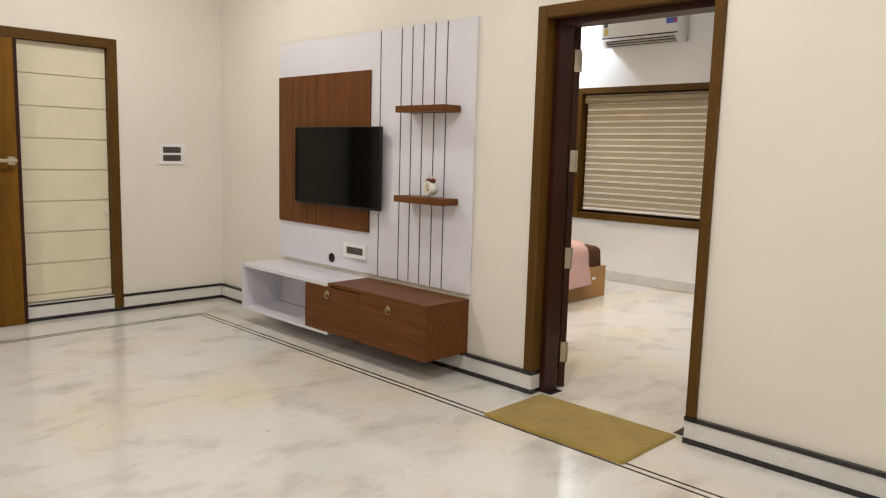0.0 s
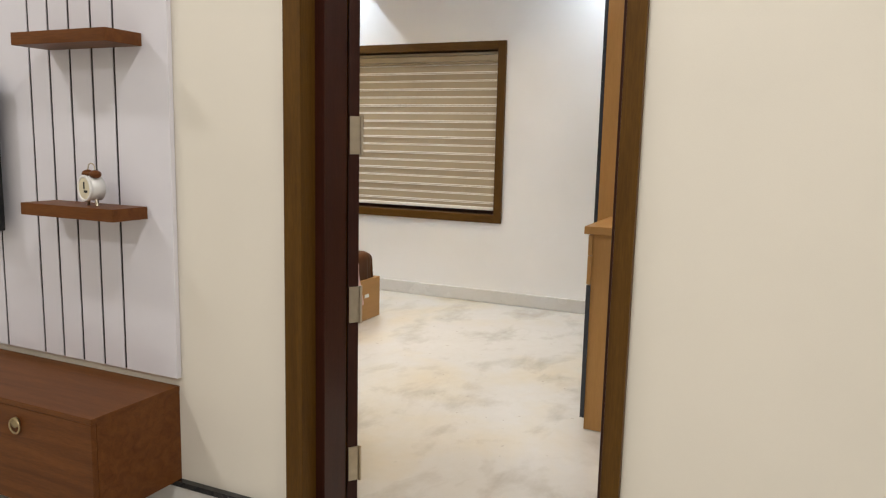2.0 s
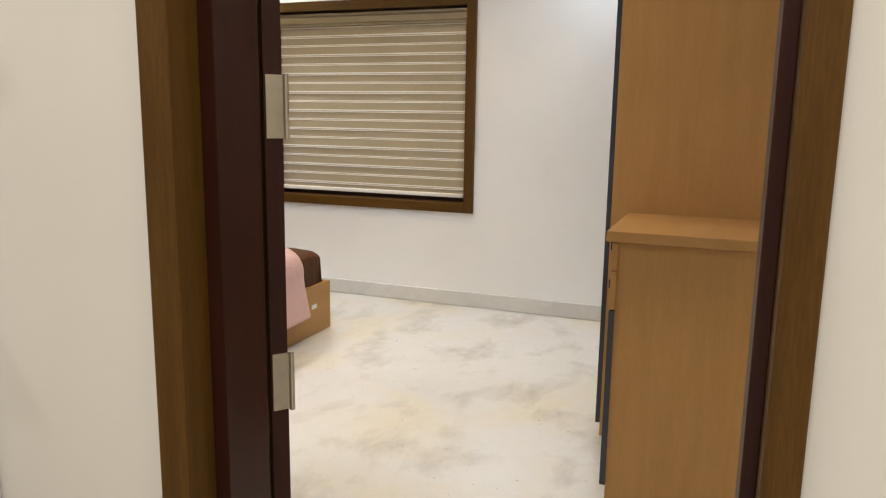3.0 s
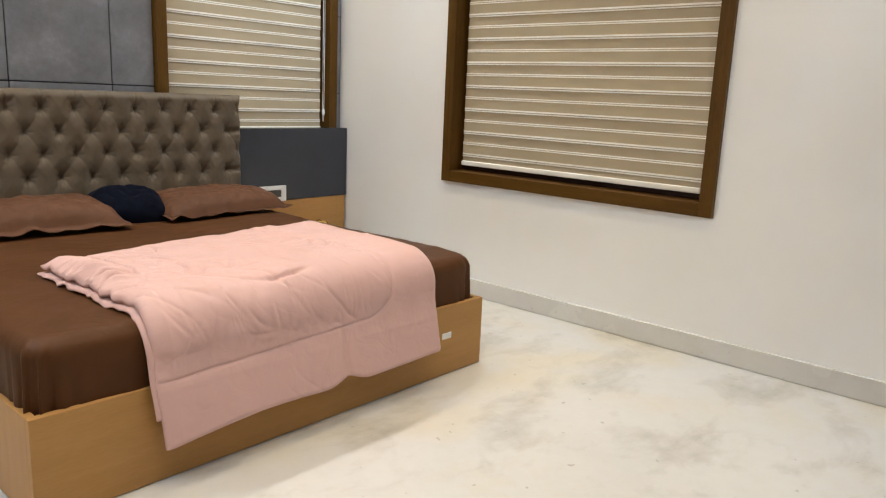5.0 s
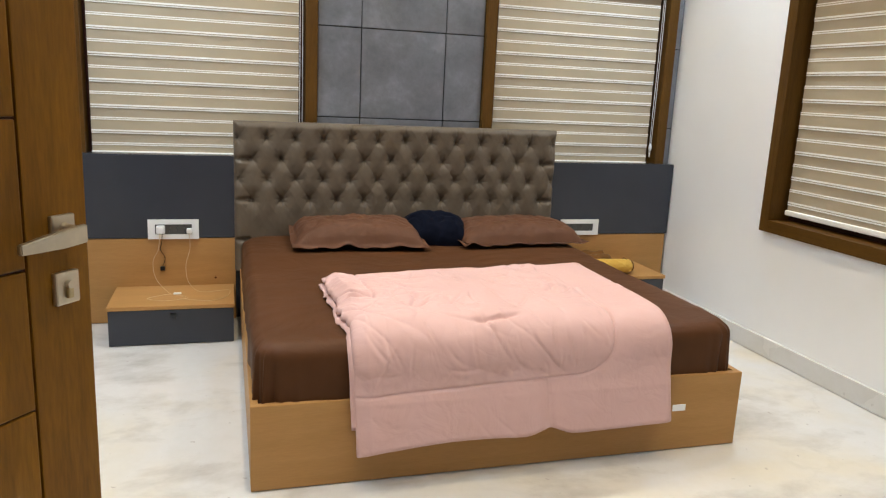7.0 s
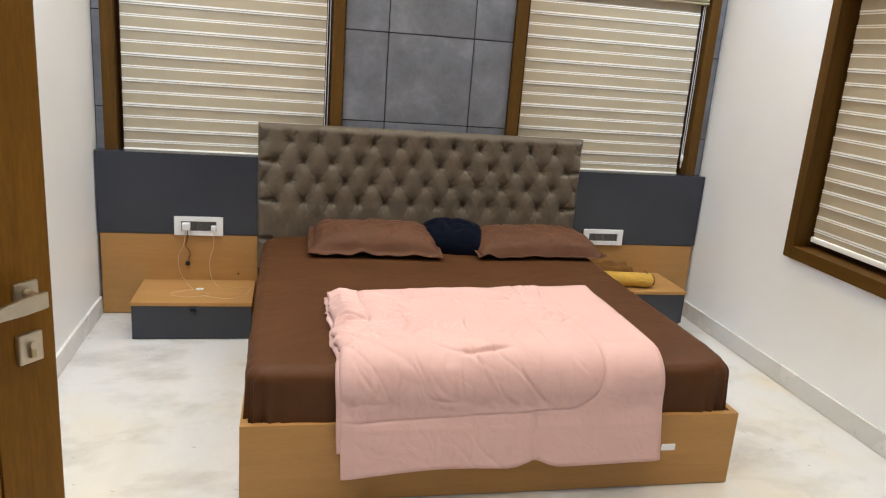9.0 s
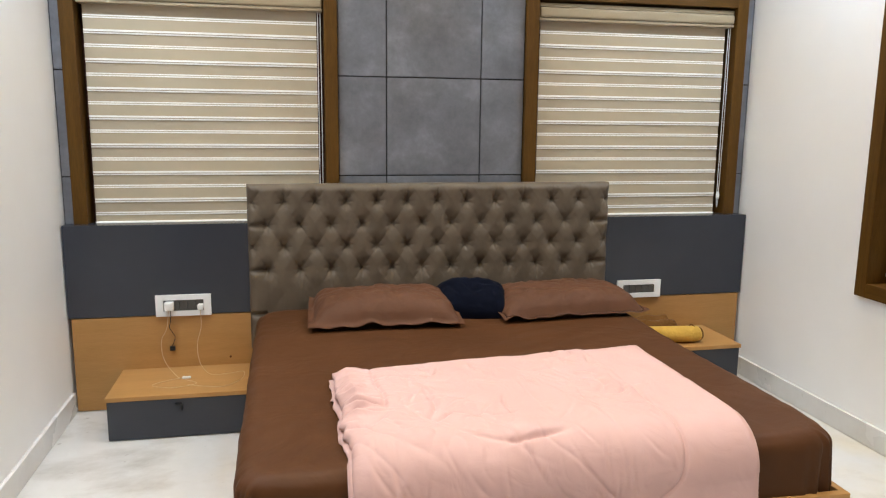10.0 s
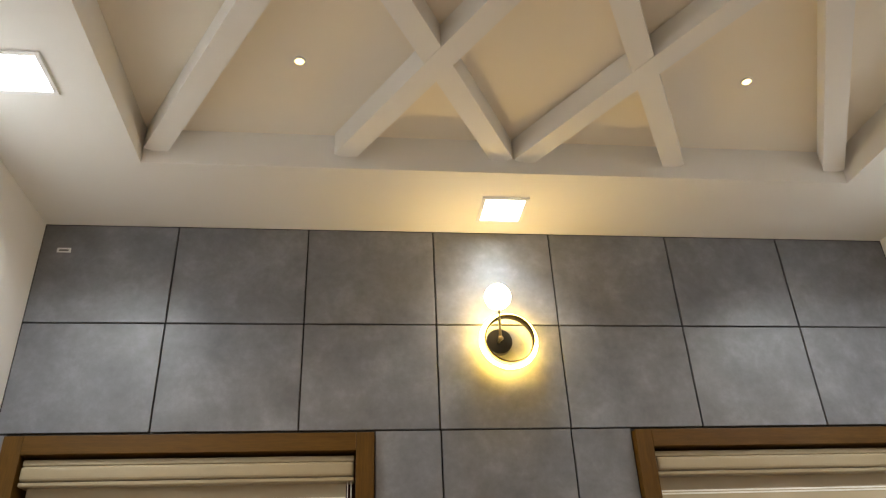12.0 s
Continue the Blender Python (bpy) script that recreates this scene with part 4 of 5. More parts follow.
# ---- hall things ----
PX = -1.822                    # face of the white wall panel
tv_panel = thing("tv_wall_panel", (HX, -1.9, 0.5), "glossy white wall panel with black grooves behind the television", "wall panel")
PY0, PY1, PZ0, PZ1 = -0.842, -2.957, 0.512, 2.2
grooves = [-2.076, -2.289, -2.394, -2.499, -2.607, -2.713]
edges = [PY0] + grooves + [PY1]
for a, b in zip(edges, edges[1:]):
    part("board", box(PX, HX - 0.003 if PY1 in (a, b) else PX + 0.004, a - (0.0055 if a != PY0 else 0), b + (0.0055 if b != PY1 else 0), PZ0, PZ1, bevel=0.0012), WHITE_GLOSS, tv_panel)
part("groove_backing", box(PX + 0.0045, HX - 0.0005, PY0 - 0.002, grooves[-1] - 0.005, PZ0 + 0.001, PZ1 - 0.001), GROOVE, tv_panel, "black groove")
wedges = [PY0 + 0.004, -1.035, -1.136, -1.238, -1.348, -1.985]
for a, b in zip(wedges, wedges[1:]):
    part("walnut_board", box(PX - 0.014, PX - 0.001, a - 0.003, b + 0.003, 0.81, 1.942, bevel=0.001), WALNUT, tv_panel, "walnut wood board")
part("walnut_backing", box(PX - 0.006, PX - 0.0005, PY0, -1.98, 0.812, 1.94), GROOVE, tv_panel, "black groove")

tv = thing("television", (-1.87, -1.68, 0.97), "flat black television switched off on the walnut panel", "television")
part("casing", box(-1.89, -1.859, -1.15, -2.155, 0.976, 1.553, bevel=0.005), BLACK_PL, tv)
part("screen", box(-1.8935, -1.8895, -1.157, -2.148, 0.992, 1.547), SCREEN, tv, "glossy black screen")
part("bracket", box(-1.861, PX - 0.0135, -1.5, -1.85, 1.1, 1.4, bevel=0.003), BLACK_PL, tv)


def hole_and_socket():
    g = thing("cable_grommet", (PX, -1.54, 0.577), "round black cable hole in the white panel", "cable hole")
    part("rim", ring((PX - 0.001, -1.54, 0.577), 0.031, 0.005, "X", 32, 8), BLACK_PL, g, "", True)
    part("cap", cyl((PX - 0.002, -1.54, 0.577), (PX + 0.004, -1.54, 0.577), 0.03, 32), BLACK_PL, g)


hole_and_socket()


def plate(name, m, w, h, modules, label, grid=1, category="switch plate"):
    """A white wall plate with a dark recessed strip of switches; its own x along the wall, -y to the room."""
    p = thing(name, label=label, category=category, m=m)
    mx, mz = 0.036, 0.026
    gap = 0.016
    strip = (h - 2 * mz - gap * (grid - 1)) / grid
    bars = [(-w / 2, -w / 2 + mx, -0.012, 0.0, 0, h), (w / 2 - mx, w / 2, -0.012, 0.0, 0, h), (-w / 2 + mx, w / 2 - mx, -0.012, 0.0, 0, mz), (-w / 2 + mx, w / 2 - mx, -0.012, 0.0, h - mz, h)]
    for g in range(grid - 1):
        z = mz + (g + 1) * strip + g * gap
        bars.append((-w / 2 + mx, w / 2 - mx, -0.012, 0.0, z, z + gap))
    bm = boxes(bars)
    bmesh.ops.remove_doubles(bm, verts=bm.verts, dist=0.0002)
    part("plate", bm, PLASTIC, p)
    n = modules
    for g in range(grid):
        z = mz + g * (strip + gap)
        for k in range(n):
            x0 = -w / 2 + mx + (w - 2 * mx) * k / n
            x1 = -w / 2 + mx + (w - 2 * mx) * (k + 1) / n
            part("switch", box(x0 + 0.0012, x1 - 0.0012, -0.009 if k % 2 else -0.0075, -0.001, z + 0.001, z + strip - 0.001, bevel=0.001), SWITCH_GREY, p, "dark grey switch")
    return p


plate("socket_plate", pose(PX, -1.826, 0.608, 0, 0, -90), 0.262, 0.104, 4, "white wall socket plate under the television panel")
plate("switch_plate", pose(-2.27, HN, 1.225, 0, 0, 0), 0.235, 0.175, 5, "white wall switch plate with two rows of grey switches", 2)
plate("switch_plate", pose(HX, -5.472, 1.25, 0, 0, -90), 0.235, 0.165, 5, "white double switch plate beside the doorway", 2)

# floating shelves
for z0, zt in ((1.636, "upper"), (1.062, "lower")):
    sh = thing("floating_shelf", (PX, -2.51, z0), "walnut floating shelf on the white panel" if zt == "upper" else "walnut floating shelf holding an alarm clock", "shelf", "floating shelves")
    part("board", box(PX - 0.146, PX - 0.0005, -2.4, -2.845, z0, z0 + 0.042, bevel=0.002), WALNUT_Y, sh)

# twin-bell alarm clock
clk = thing("alarm_clock", label="small white twin-bell alarm clock with brown bells on a shelf", category="clock", m=pose(PX - 0.075, -2.672, 1.1045, 0, 0, -102))
part("case", cyl((0, -0.026, 0.058), (0, 0.026, 0.058), 0.042, 32), PLASTIC, clk, "white round case", True)
part("rim", ring((0, -0.026, 0.058), 0.041, 0.005, "Y", 36, 8), PLASTIC, clk, "", True)
part("dial", cyl((0, -0.0275, 0.058), (0, -0.024, 0.058), 0.036, 32), CREAM, clk, "pale dial")
part("clock_hand", box(-0.003, 0.003, -0.0295, -0.0278, 0.056, 0.08), BLACK_PL, clk, "black hand")
part("clock_hand", box(-0.001, 0.02, -0.0295, -0.0278, 0.044, 0.052), BLACK_PL, clk, "black hand")
for sx in (-1, 1):
    part("bell", ball((sx * 0.024, 0, 0.106), 0.02, (1, 1, 0.72), 16, 10), WALNUT, clk, "brown bell", True)
    part("foot", cyl((sx * 0.022, 0, 0.02), (sx * 0.03, 0, 0.0), 0.005, 10), STEEL, clk)
    part("post", cyl((sx * 0.02, 0, 0.09), (sx * 0.024, 0, 0.104), 0.003, 8), STEEL, clk)
part("carry_loop", tube([(-0.024, 0, 0.116), (-0.018, 0, 0.135), (0, 0, 0.142), (0.018, 0, 0.135), (0.024, 0, 0.116)], 0.0022, 6), STEEL, clk)

# floating cabinet: white open box and walnut drawers
CF = -2.147
wb = thing("white_open_cabinet", (-1.97, -1.37, 0.11), "white floating open cabinet box under the television", "cabinet")
part("top", box(CF - 0.018, HX - 0.0015, -0.815, -1.955, 0.452, 0.48, bevel=0.0015), WHITE_GLOSS, wb)
part("bottom", box(CF - 0.018, HX - 0.0015, -0.815, -1.955, 0.11, 0.131, bevel=0.0015), WHITE_GLOSS, wb)
part("side", box(CF - 0.018, HX - 0.0015, -0.815, -0.837, 0.131, 0.452), WHITE_GLOSS, wb)
part("side", box(CF - 0.0, HX - 0.0015, -1.667, -1.689, 0.131, 0.452), WHITE_GLOSS, wb)
part("back", box(HX - 0.02, HX - 0.0015, -0.837, -1.667, 0.131, 0.452), WHITE_GLOSS, wb)
wd = thing("walnut_cabinet", (-1.97, -2.4, 0.13), "walnut floating cabinet with two doors and brass ring pulls", "cabinet")
part("body", box(CF, HX - 0.0015, -1.957, -2.944, 0.137, 0.462), WALNUT_Y, wd)
part("top", box(CF - 0.02, HX - 0.0015, -1.957, -2.946, 0.462, 0.48, bevel=0.0015), WALNUT_Y, wd)
for a, b, ky in ((-1.691, -2.303, -1.96), (-2.306, -2.944, -2.6)):
    dr = part("door", box(CF - 0.02, CF - 0.001, a, b, 0.132, 0.4605 if a < -2 else 0.45, bevel=0.0015), WALNUT_Y, wd)
    part("pull_base", cyl((CF - 0.02, ky, 0.41), (CF - 0.031, ky, 0.41), 0.017, 24), BRASS, dr, "round brass pull base", True)
    part("pull_ring", ring((CF - 0.029, ky, 0.398), 0.024, 0.0035, "X", 32, 8), BRASS, dr, "brass ring pull", True)

# doormat
dm = thing("doormat", (-2.03, -3.95, 0), "mustard yellow shaggy doormat on the marble before the doorway", "doormat")


def mat_top(u, v):
    x, y = -2.295 + u * 0.515, -4.375 + v * 0.85
    e = min(u, 1 - u) * 0.5, min(v, 1 - v) * 0.85
    h = 0.014 * min(1, min(e) / 0.015) ** 0.5
    return (x + 0.004 * noise.noise((y * 9, x, 0)), y + 0.004 * noise.noise((x * 9, y, 4)), 0.002 + h + 0.003 * noise.noise((x * 60, y * 60, 0)) * min(1, min(e) / 0.02))


part("mat_surface", grid_mesh(90, 130, mat_top), MUSTARD, dm, "", True)
part("backing", box(-2.29, -1.785, -4.37, -3.53, 0.0013, 0.003), MUSTARD, dm)

# cream door in the hall's north wall, with a brown leaf folded open beside it
hf = tagged(thing("door_frame_hall", (-3.224, HN, 0), "brown teak door frame round the cream hall door", "door frame"), kind="structure")
part("jamb", box(-2.792, -2.716, HN - 0.012, HN + 0.14, 0.0, 2.215, bevel=0.003), FRAME_WOOD, hf)
part("jamb", box(-3.744, -3.668, HN - 0.012, HN + 0.14, 0.0, 2.215, bevel=0.003), FRAME_WOOD, hf)
part("head", box(-3.668, -2.792, HN - 0.012, HN + 0.14, 2.14, 2.215, bevel=0.003), FRAME_WOOD_X, hf)
structure("wall_hall_infill", boxes([(-2.716, -2.679, HN, HN + 0.25, 0, 2.158), (-3.668, -2.792, HN + 0.2, HN + 0.25, 0, 2.158)]), PAINT_HALL, "plain cream wall reveal behind the hall door", "wall")
structure("doorstep_hall", box(-3.668, -2.792, HN - 0.014, HN + 0.19, 0.001, 0.135), MARBLE_SK, "white marble step under the hall door", "step")
structure("doorstep_trim", boxes([(-3.744, -2.714, HN - 0.018, HN - 0.0145, 0.001, 0.028), (-3.668, -2.792, HN - 0.017, HN - 0.0145, 0.118, 0.135)]), GRANITE, "black granite bands of the hall door step", "trim")
cd = tagged(thing("door_2", (-3.124, HN + 0.05, 0.136), "cream door with horizontal grooves in the hall, shut", "door"), kind="structure")
zz = [0.14, 0.2] + [0.2 + 0.2425 * k for k in range(1, 9)]
for a, b in zip(zz, zz[1:]):
    part("board", box(-3.454, -2.794, HN + 0.04, HN + 0.075, a + 0.004, b - 0.004, bevel=0.003), CREAM, cd)
part("core", box(-3.454, -2.794, HN + 0.052, HN + 0.072, 0.142, 2.138), CREAM, cd)
part("knob", cyl((-2.824, HN + 0.04, 0.83), (-2.824, HN + 0.015, 0.83), 0.012, 16), PLASTIC, cd)
bd = tagged(thing("door_3", (-3.574, HN + 0.0, 0.004), "brown teak door leaf with a steel lever in the hall", "door"), kind="structure")
part("leaf", box(-3.667, -3.486, HN - 0.068, HN - 0.03, 0.006, 2.13, bevel=0.003), DOOR_WOOD, bd)
part("leaf_edge", box(-3.485, -3.460, HN - 0.068, HN - 0.03, 0.006, 2.13, bevel=0.003), JAMB_DARK, bd, "dark maroon leaf edge")
part("handle_plate", box(-3.554, -3.504, HN - 0.078, HN - 0.068, 1.21, 1.27, bevel=0.003), STEEL, bd)
part("lever", box(-3.654, -3.499, HN - 0.123, HN - 0.108, 1.23, 1.255, bevel=0.005), STEEL, bd)
part("handle_neck", cyl((-3.529, HN - 0.078, 1.242), (-3.529, HN - 0.113, 1.242), 0.01, 14), STEEL, bd)

# ---- bedroom things ----
# split air conditioner on the window wall
ac = thing("air_conditioner", (W1, -1.85, 2.57), "white split air conditioner with stickers mounted on the wall", "air conditioner")
AY0, AY1 = -1.38, -2.29


def ac_body():
    bm = bmesh.new()
    prof = [(W1 - 0.001, 2.585), (W1 - 0.12, 2.565), (W1 - 0.185, 2.62), (W1 - 0.205, 2.655), (W1 - 0.205, 2.83), (W1 - 0.18, 2.862), (W1 - 0.001, 2.865)]
    ends = [[bm.verts.new((x, y, z)) for x, z in prof] for y in (AY0, AY1)]
    n = len(prof)
    for i in range(n):
        bm.faces.new((ends[0][i], ends[0][(i + 1) % n], ends[1][(i + 1) % n], ends[1][i]))
    bm.faces.new(ends[0])
    bm.faces.new(ends[1])
    bmesh.ops.recalc_face_normals(bm, faces=bm.faces)
    bmesh.ops.bevel(bm, geom=list(bm.edges), offset=0.006, segments=3, affect="EDGES")
    return bm


part("body", ac_body(), PLASTIC, ac, "", True)
part("front_panel", box(W1 - 0.212, W1 - 0.2055, AY0 - 0.012, AY1 + 0.012, 2.665, 2.845, bevel=0.003), PLASTIC, ac)
part("black_strip", box(W1 - 0.211, W1 - 0.2055, AY0 - 0.012, AY1 + 0.012, 2.652, 2.663), BLACK_PL, ac, "black trim strip")


def slope_strip(t0, t1, out0, out1):
    """A strip along the slanted air outlet; t from its upper to its lower edge, out: metres proud of it."""
    p0, p1 = Vector((W1 - 0.205, 0, 2.65)), Vector((W1 - 0.125, 0, 2.568))
    nrm = Vector((-(p0.z - p1.z), 0, -(p1.x - p0.x))).normalized()
    bm = bmesh.new()
    quad = [p0.lerp(p1, t0) + nrm * out0, p0.lerp(p1, t1) + nrm * out0, p0.lerp(p1, t1) + nrm * out1, p0.lerp(p1, t0) + nrm * out1]
    ends = [[bm.verts.new((q.x, y, q.z)) for q in quad] for y in (AY0 - 0.05, AY1 + 0.05)]
    for i in range(4):
        bm.faces.new((ends[0][i], ends[0][(i + 1) % 4], ends[1][(i + 1) % 4], ends[1][i]))
    bm.faces.new(ends[0])
    bm.faces.new(ends[1])
    bmesh.ops.recalc_face_normals(bm, faces=bm.faces)
    return bm


part("air_outlet", slope_strip(0.22, 0.86, -0.01, 0.008), BLACK_PL, ac, "dark air outlet")
for t0 in (0.3, 0.58):
    part("louvre", slope_strip(t0, t0 + 0.14, 0.008, 0.016), LOUVRE, ac, "pale grey air louvre")
STK_G = plain("sticker_green", (0.12, 0.35, 0.06), 0.4)
STK_B = plain("sticker_blue", (0.06, 0.1, 0.5), 0.4)
STK_R = plain("sticker_red", (0.5, 0.06, 0.08), 0.4)
STK_Y = plain("sticker_yellow", (0.6, 0.45, 0.12), 0.4)
part("sticker", box(W1 - 0.2135, W1 - 0.2122, -2.27, -2.14, 2.805, 2.842), STK_G, ac, "green label sticker")
part("sticker", box(W1 - 0.2135, W1 - 0.2122, -2.27, -2.15, 2.75, 2.803), STK_B, ac, "blue label sticker")
part("sticker", box(W1 - 0.2142, W1 - 0.2136, -2.262, -2.235, 2.75, 2.79), STK_R, ac, "red label mark")
part("badge", cyl((W1 - 0.212, -1.44, 2.79), (W1 - 0.216, -1.44, 2.79), 0.024, 24), SWITCH_GREY, ac, "small round badge")
part("sticker", box(W1 - 0.2135, W1 - 0.2122, -1.42, -1.47, 2.69, 2.76), STK_Y, ac, "yellow label sticker")

# nightstands
nsl = thing("nightstand", (-1.02, -0.28, 0), "low tan and slate nightstand with charging cables on top", "nightstand", "nightstands")
part("top", box(-1.33, -0.712, -0.488, -0.0855, 0.19, 0.21, bevel=0.0015), TAN, nsl, "tan wood laminate top")
part("body", box(-1.32, -0.722, -0.464, -0.0855, 0.003, 0.188), SLATE, nsl)
fr = part("drawer_front", box(-1.325, -0.716, -0.482, -0.465, 0.004, 0.187, bevel=0.0015), SLATE, nsl, "slate grey drawer front")
part("drawer_pull", boxes([(-1.03, -1.0, -0.497, -0.482, 0.158, 0.168), (-1.008, -1.0, -0.497, -0.482, 0.14, 0.158)]), BLACK_PL, fr, "black hook pull")
nsr = thing("nightstand", (1.55, -0.28, 0.0), "tan and slate nightstand holding a yellow rolled cloth", "nightstand", "nightstands")
part("top", box(1.232, 1.852, -0.476, -0.0855, 0.275, 0.295, bevel=0.0015), TAN, nsr, "tan wood laminate top")
part("body", box(1.236, 1.84, -0.452, -0.0855, 0.006, 0.273), SLATE, nsr)
part("drawer_front", box(1.234, 1.846, -0.469, -0.453, 0.09, 0.272, bevel=0.0015), SLATE, nsr, "slate grey drawer front")
part("plinth", box(1.236, 1.82, -0.45, -0.4, 0.003, 0.006), SLATE, nsr)

# yellow rolled cloth and brown folded cloth on the far nightstand
YELLOW = cloth("yellow_cloth", (0.55, 0.33, 0.06), 0.8, vary=0.22, sheen=0.1, wrinkle=0.35, wscale=18)
TOFFEE = cloth("toffee_cloth", (0.16, 0.07, 0.015), 0.8, vary=0.2, sheen=0.1, wrinkle=0.4, wscale=16)


def roll_point(u, v):
    a = u * 2 * math.pi
    x = 1.30 + v * 0.36
    end = min(1, min(v, 1 - v) * 12) ** 0.5
    r = 0.046 * (0.35 + 0.65 * end) * (1 + 0.06 * noise.noise((x * 16, math.cos(a) * 2, math.sin(a) * 2)))
    return (x, -0.375 - 0.04 * (v - 0.5) + r * math.cos(a), 0.2955 + 0.046 * 0.97 + r * math.sin(a) * 0.95)


rc = thing("rolled_cloth", (1.48, -0.375, 0.296), "rolled mustard yellow cloth bundle lying on the nightstand", "cloth")
part("roll", welded(grid_mesh(28, 40, roll_point)), YELLOW, rc, "", True)
part("roll_end", ball((1.65, -0.394, 0.3405), 0.036, (0.45, 1, 1), 20, 12), TOFFEE, rc, "toffee brown rolled end", True)
part("tie", ring((1.615, -0.378, 0.341), 0.045, 0.004, "X", 28, 8), TOFFEE, rc, "toffee brown band", True)


def fold_point(u, v):
    x, y = 1.26 + u * 0.36, -0.30 + v * 0.19
    e = min(u, 1 - u, v, 1 - v)
    return (x, y, 0.2965 + min(1, e * 8) * (0.078 + 0.022 * noise.noise((x * 14, y * 20, 1.0))) + 0.01 * math.sin(y * 70))


fc = thing("folded_cloth", (1.44, -0.2, 0.296), "crumpled toffee brown cloth behind the yellow roll", "cloth")
part("cloth", grid_mesh(30, 20, fold_point), TOFFEE, fc, "", True)

# wall sockets of the bedside panels
PLZ = -0.0855
plate("socket_plate", pose(-1.027, PLZ, 0.478), 0.265, 0.108, 5, "white wall socket plate above the nightstand", 1, "socket")
plate("socket_plate", pose(1.434, PLZ, 0.478), 0.264, 0.1, 5, "white wall socket plate beside the headboard", 1, "socket")
CORD = plain("ivory_cable", (0.62, 0.45, 0.28), 0.5)
ch1 = thing("phone_charger", (-1.09, -0.12, 0.53), "white plug charger with a loose cable lying on the nightstand", "charger", "chargers")
part("plug", box(-1.115, -1.07, -0.135, -0.0952, 0.512, 0.556, bevel=0.008), PLASTIC, ch1)
part("cable", tube([(-1.095, -0.13, 0.515), (-1.105, -0.14, 0.43), (-1.135, -0.135, 0.36), (-1.12, -0.16, 0.27), (-1.05, -0.25, 0.2135), (-1.0, -0.3, 0.2125), (-0.95, -0.36, 0.2125), (-1.06, -0.4, 0.2125), (-1.15, -0.35, 0.2125), (-1.08, -0.29, 0.2125), (-1.02, -0.27, 0.2125)], 0.0014, 6), CORD, ch1, "ivory cable")
part("connector", box(-1.025, -0.985, -0.279, -0.262, 0.2105, 0.219, bevel=0.003), PLASTIC, ch1)
ch2 = thing("phone_charger", (-0.94, -0.12, 0.52), "small white plug with a long cable", "charger", "chargers")
part("plug", box(-0.958, -0.93, -0.13, -0.0952, 0.512, 0.54, bevel=0.006), PLASTIC, ch2)
part("cable", tube([(-0.944, -0.13, 0.512), (-0.942, -0.14, 0.43), (-0.965, -0.13, 0.34), (-0.955, -0.15, 0.25), (-0.9, -0.23, 0.2125), (-0.82, -0.24, 0.2125), (-0.74, -0.22, 0.2125), (-0.745, -0.33, 0.2125), (-0.82, -0.42, 0.2125), (-0.92, -0.4, 0.2125), (-0.985, -0.37, 0.2125)], 0.0014, 6), CORD, ch2, "ivory cable")
blk = thing("black_cable", (-1.08, -0.11, 0.5), "short black cable with a small connector against the panel", "cable")
part("cable", tube([(-1.083, -0.137, 0.516), (-1.088, -0.125, 0.46), (-1.098, -0.1, 0.42), (-1.075, -0.095, 0.37), (-1.09, -0.094, 0.325)], 0.0018, 6), BLACK_PL, blk)
part("connector", box(-1.102, -1.078, -0.1, -0.0835, 0.3, 0.322, bevel=0.002), BLACK_PL, blk)
part("screw_cap", cyl((-0.81, -0.0865, 0.25), (-0.81, -0.083, 0.25), 0.006, 12), WALNUT, dado, "small dark screw cap")

# ring wall lamp with a glowing ball
RL = (0.288, -0.075, 2.508)
rl = thing("ring_wall_lamp", (0.288, 0, 2.508), "brass ring wall lamp with glowing rim and a lit glass ball", "wall lamp")
part("ring", ring((RL[0], -0.06, RL[2]), 0.098, 0.0035, "Y", 64, 10, 7.0), BRONZE, rl, "slim antique brass ring", True)
part("led_strip", ring((RL[0], -0.045, RL[2]), 0.11, 0.008, "Y", 64, 8), glow("led_ring", (1.0, 0.66, 0.13), 90), rl, "glowing warm strip", True)
part("back_plate", cyl((0.255, 0.0, 2.513), (0.255, -0.028, 2.513), 0.052, 36), BLACK_PL, rl, "round dark wall plate")
part("stem", cyl((0.252, -0.066, 2.51), (0.243, -0.125, 2.62), 0.005, 12), BRASS, rl)
part("stem_arm", cyl((0.252, -0.02, 2.51), (0.252, -0.066, 2.51), 0.006, 12), BRASS, rl)
part("stem_knob", ball((0.252, -0.068, 2.51), 0.011, (1, 1, 1), 14, 10), BRASS, rl, "brass knob", True)
part("glass_ball", ball((0.24, -0.13, 2.66), 0.052, (1, 1, 1), 28, 18), glow("lit_globe", (1.0, 0.74, 0.38), 44), rl, "lit opal glass ball", True)

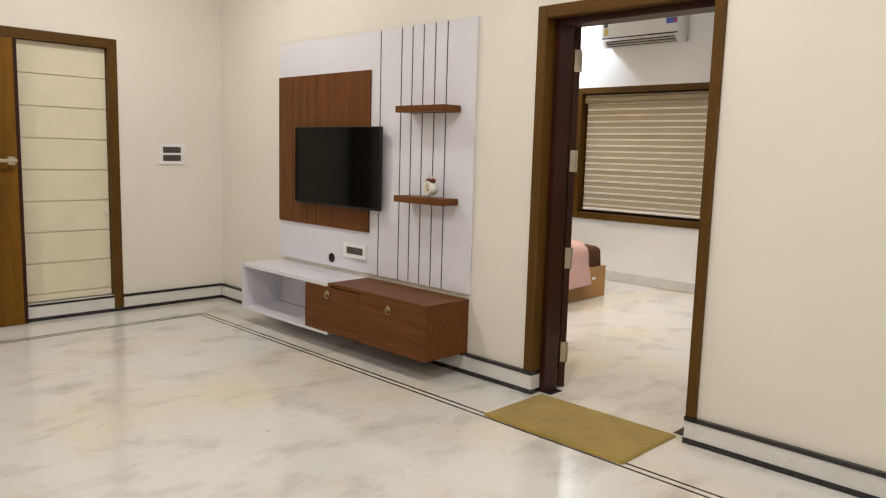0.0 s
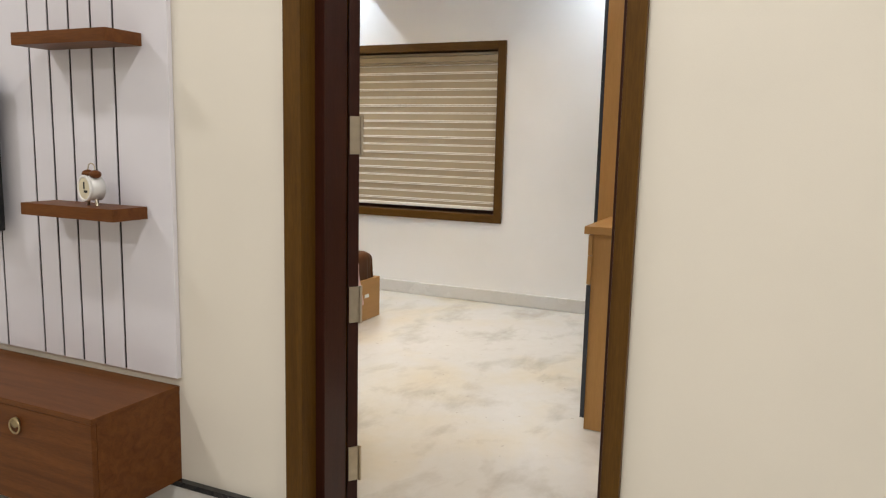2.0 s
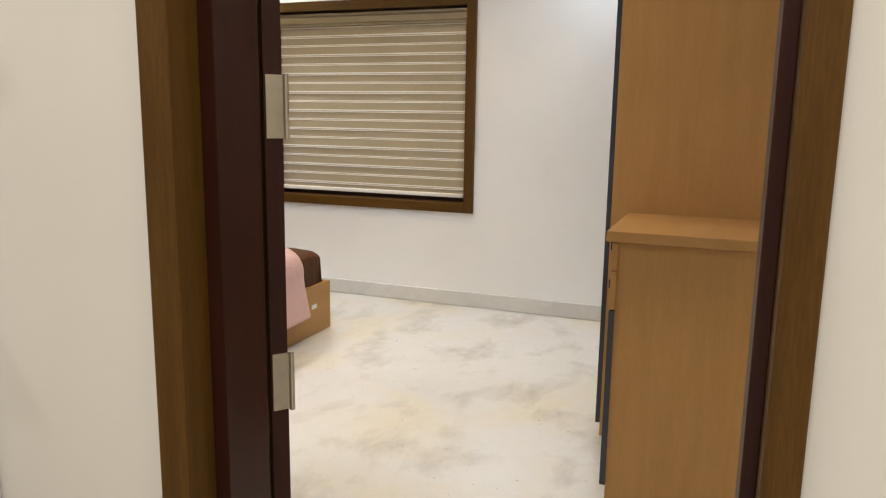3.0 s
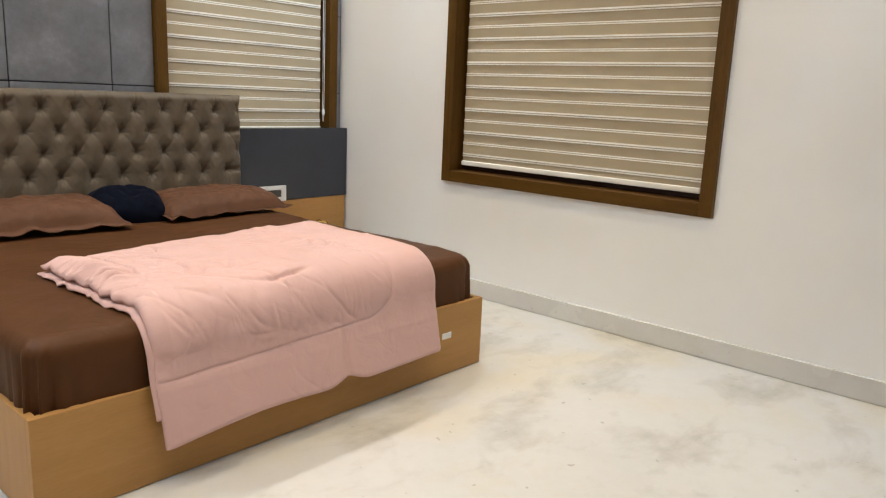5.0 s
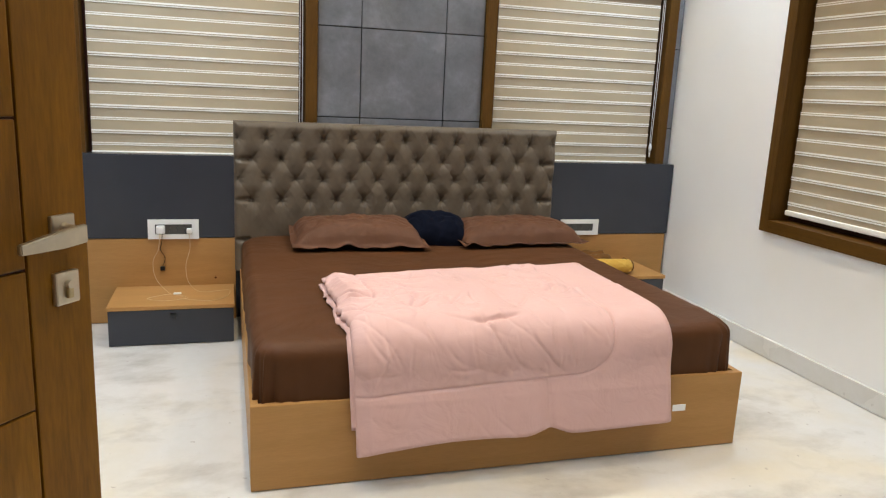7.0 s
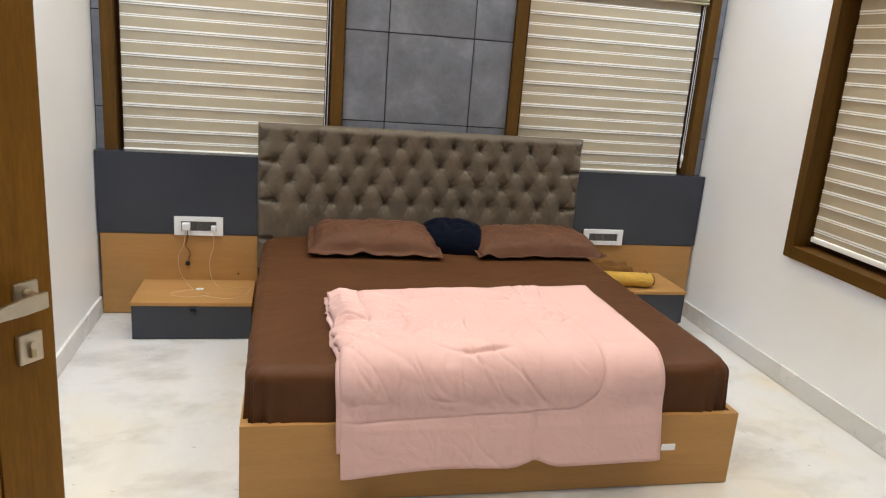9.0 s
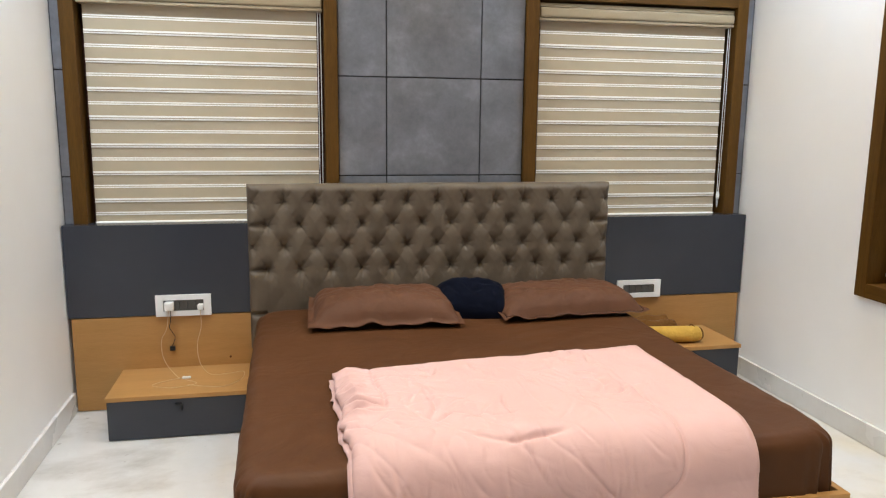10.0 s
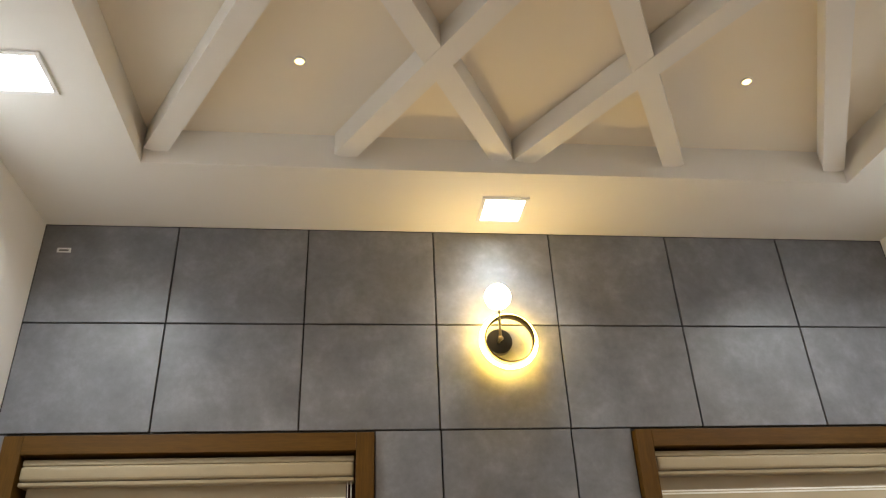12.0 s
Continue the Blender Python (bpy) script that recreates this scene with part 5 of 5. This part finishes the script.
# dresser and wardrobe by the doorway
WX = 0.22
ds = thing("dresser", (-0.05, -4.38, 0), "tan laminate dresser with slate doors beside the wardrobe", "dresser")
part("top", box(-0.335, WX - 0.002, SOUTH + 0.004, -3.986, 0.94, 0.976, bevel=0.002), TAN, ds)
part("side", box(-0.322, -0.304, SOUTH + 0.004, -4.026, 0.003, 0.939), TAN_Z, ds)
part("carcass", box(-0.304, WX - 0.004, SOUTH + 0.004, -4.028, 0.06, 0.939), TAN_Z, ds)
for z0, z1, knobs in ((0.842, 0.936, (0.905,)), (0.705, 0.838, (0.768,)), (0.06, 0.7, (0.64, 0.6))):
    low = len(knobs) > 1
    f_ = part("door" if low else "drawer_front", box(-0.33, WX - 0.006, -4.026, -4.006, z0, z1, bevel=0.0015), SLATE if low else TAN, ds, "slate grey door" if low else "tan drawer front")
    for zk in knobs:
        part("knob", box(-0.214 + 0.1 * low, -0.186 + 0.1 * low, -4.006, -3.984, zk - 0.015, zk + 0.015, bevel=0.003), BLACK_PL, f_, "dark metal knob")
wr = thing("wardrobe", (1.1, -4.3, 0), "tall tan wardrobe with slate grey doors", "wardrobe")
part("side", box(WX, WX + 0.02, SOUTH + 0.004, -3.916, 0.003, 2.5), TAN_Z, wr)
part("carcass", box(WX + 0.02, W1 - 0.02, SOUTH + 0.004, -3.918, 0.05, 2.5), TAN_Z, wr)
for k in range(4):
    x0 = WX + (W1 - 0.02 - WX) * k / 4
    x1 = WX + (W1 - 0.02 - WX) * (k + 1) / 4
    d_ = part("door", box(x0 + 0.0015, x1 - 0.0015, -3.915, -3.896, 0.06, 2.5, bevel=0.0015), SLATE, wr, "slate grey door")
    hx = x1 - 0.06 if k % 2 == 0 else x0 + 0.06
    part("bar_handle", cyl((hx, -3.870, 0.95), (hx, -3.870, 1.25), 0.007, 12), BLACK_PL, d_, "dark bar handle")
    for zk in (0.98, 1.22):
        part("handle_post", cyl((hx, -3.896, zk), (hx, -3.870, zk), 0.005, 8), BLACK_PL, d_)
KEYG, KEYP = plain("key_tag_green", (0.3, 0.6, 0.05), 0.4), plain("key_tag_pink", (0.7, 0.1, 0.25), 0.4)
ky = thing("keyring", (0.36, -3.887, 0.96), "keyring with green and pink tags hanging from the wardrobe door", "keyring")
part("ring", ring((0.36, -3.886, 0.985), 0.016, 0.002, "Y", 24, 6), BLACK_PL, ky)
part("key_stem", cyl((0.36, -3.896, 1.0), (0.36, -3.882, 1.0), 0.004, 8), STEEL, ky)
part("tag", box(0.345, 0.37, -3.892, -3.881, 0.885, 0.968, bevel=0.004), KEYG, ky, "green tag")
part("tag", box(0.35, 0.366, -3.889, -3.880, 0.82, 0.885, bevel=0.003), KEYP, ky, "pink tag")

# small white sticker on the panelled wall
st = thing("sticker", (-1.481, -0.002, 2.907), "small white paper sticker on the grey wall panel", "sticker")
part("paper", box(-1.508, -1.455, -0.0012, 0.0006, 2.897, 2.918), PLASTIC, st)
part("print", box(-1.5, -1.463, -0.0017, -0.0011, 2.904, 2.910), SWITCH_GREY, st)

# concrete-look panels of the bed wall
G = 0.0065
XS = [W0, -1.048, -0.52, 0.007, 0.514, 1.045, 1.569, W1]
ZS = [2.168, 2.594, CEIL]
wall_n = bpy.data.objects["wall_north"]
tiles = [(XS[i], XS[i + 1], ZS[j], ZS[j + 1]) for j in range(2) for i in range(7)]
for x0, x1 in ((W0, -1.527), (-0.239, 0.01), (0.01, 0.512), (0.512, 0.75), (2.039, W1)):
    for z0, z1 in ((0.66, 1.169), (1.169, 1.675), (1.675, 2.168)):
        tiles.append((x0, x1, z0, z1))
shared = {}
for x0, x1, z0, z1 in tiles:
    key = (round(x1 - x0, 3), round(z1 - z0, 3))
    if key not in shared:
        w, h = key
        shared[key] = mesh_of("tile", box(-w / 2 + G / 2, w / 2 - G / 2, 0.0, 0.009, -h / 2 + G / 2, h / 2 - G / 2, bevel=0.001, segs=1), TILE_GREY)
    ob = part("tile", shared[key], None, wall_n)
    ob.location = ((x0 + x1) / 2, 0, (z0 + z1) / 2)
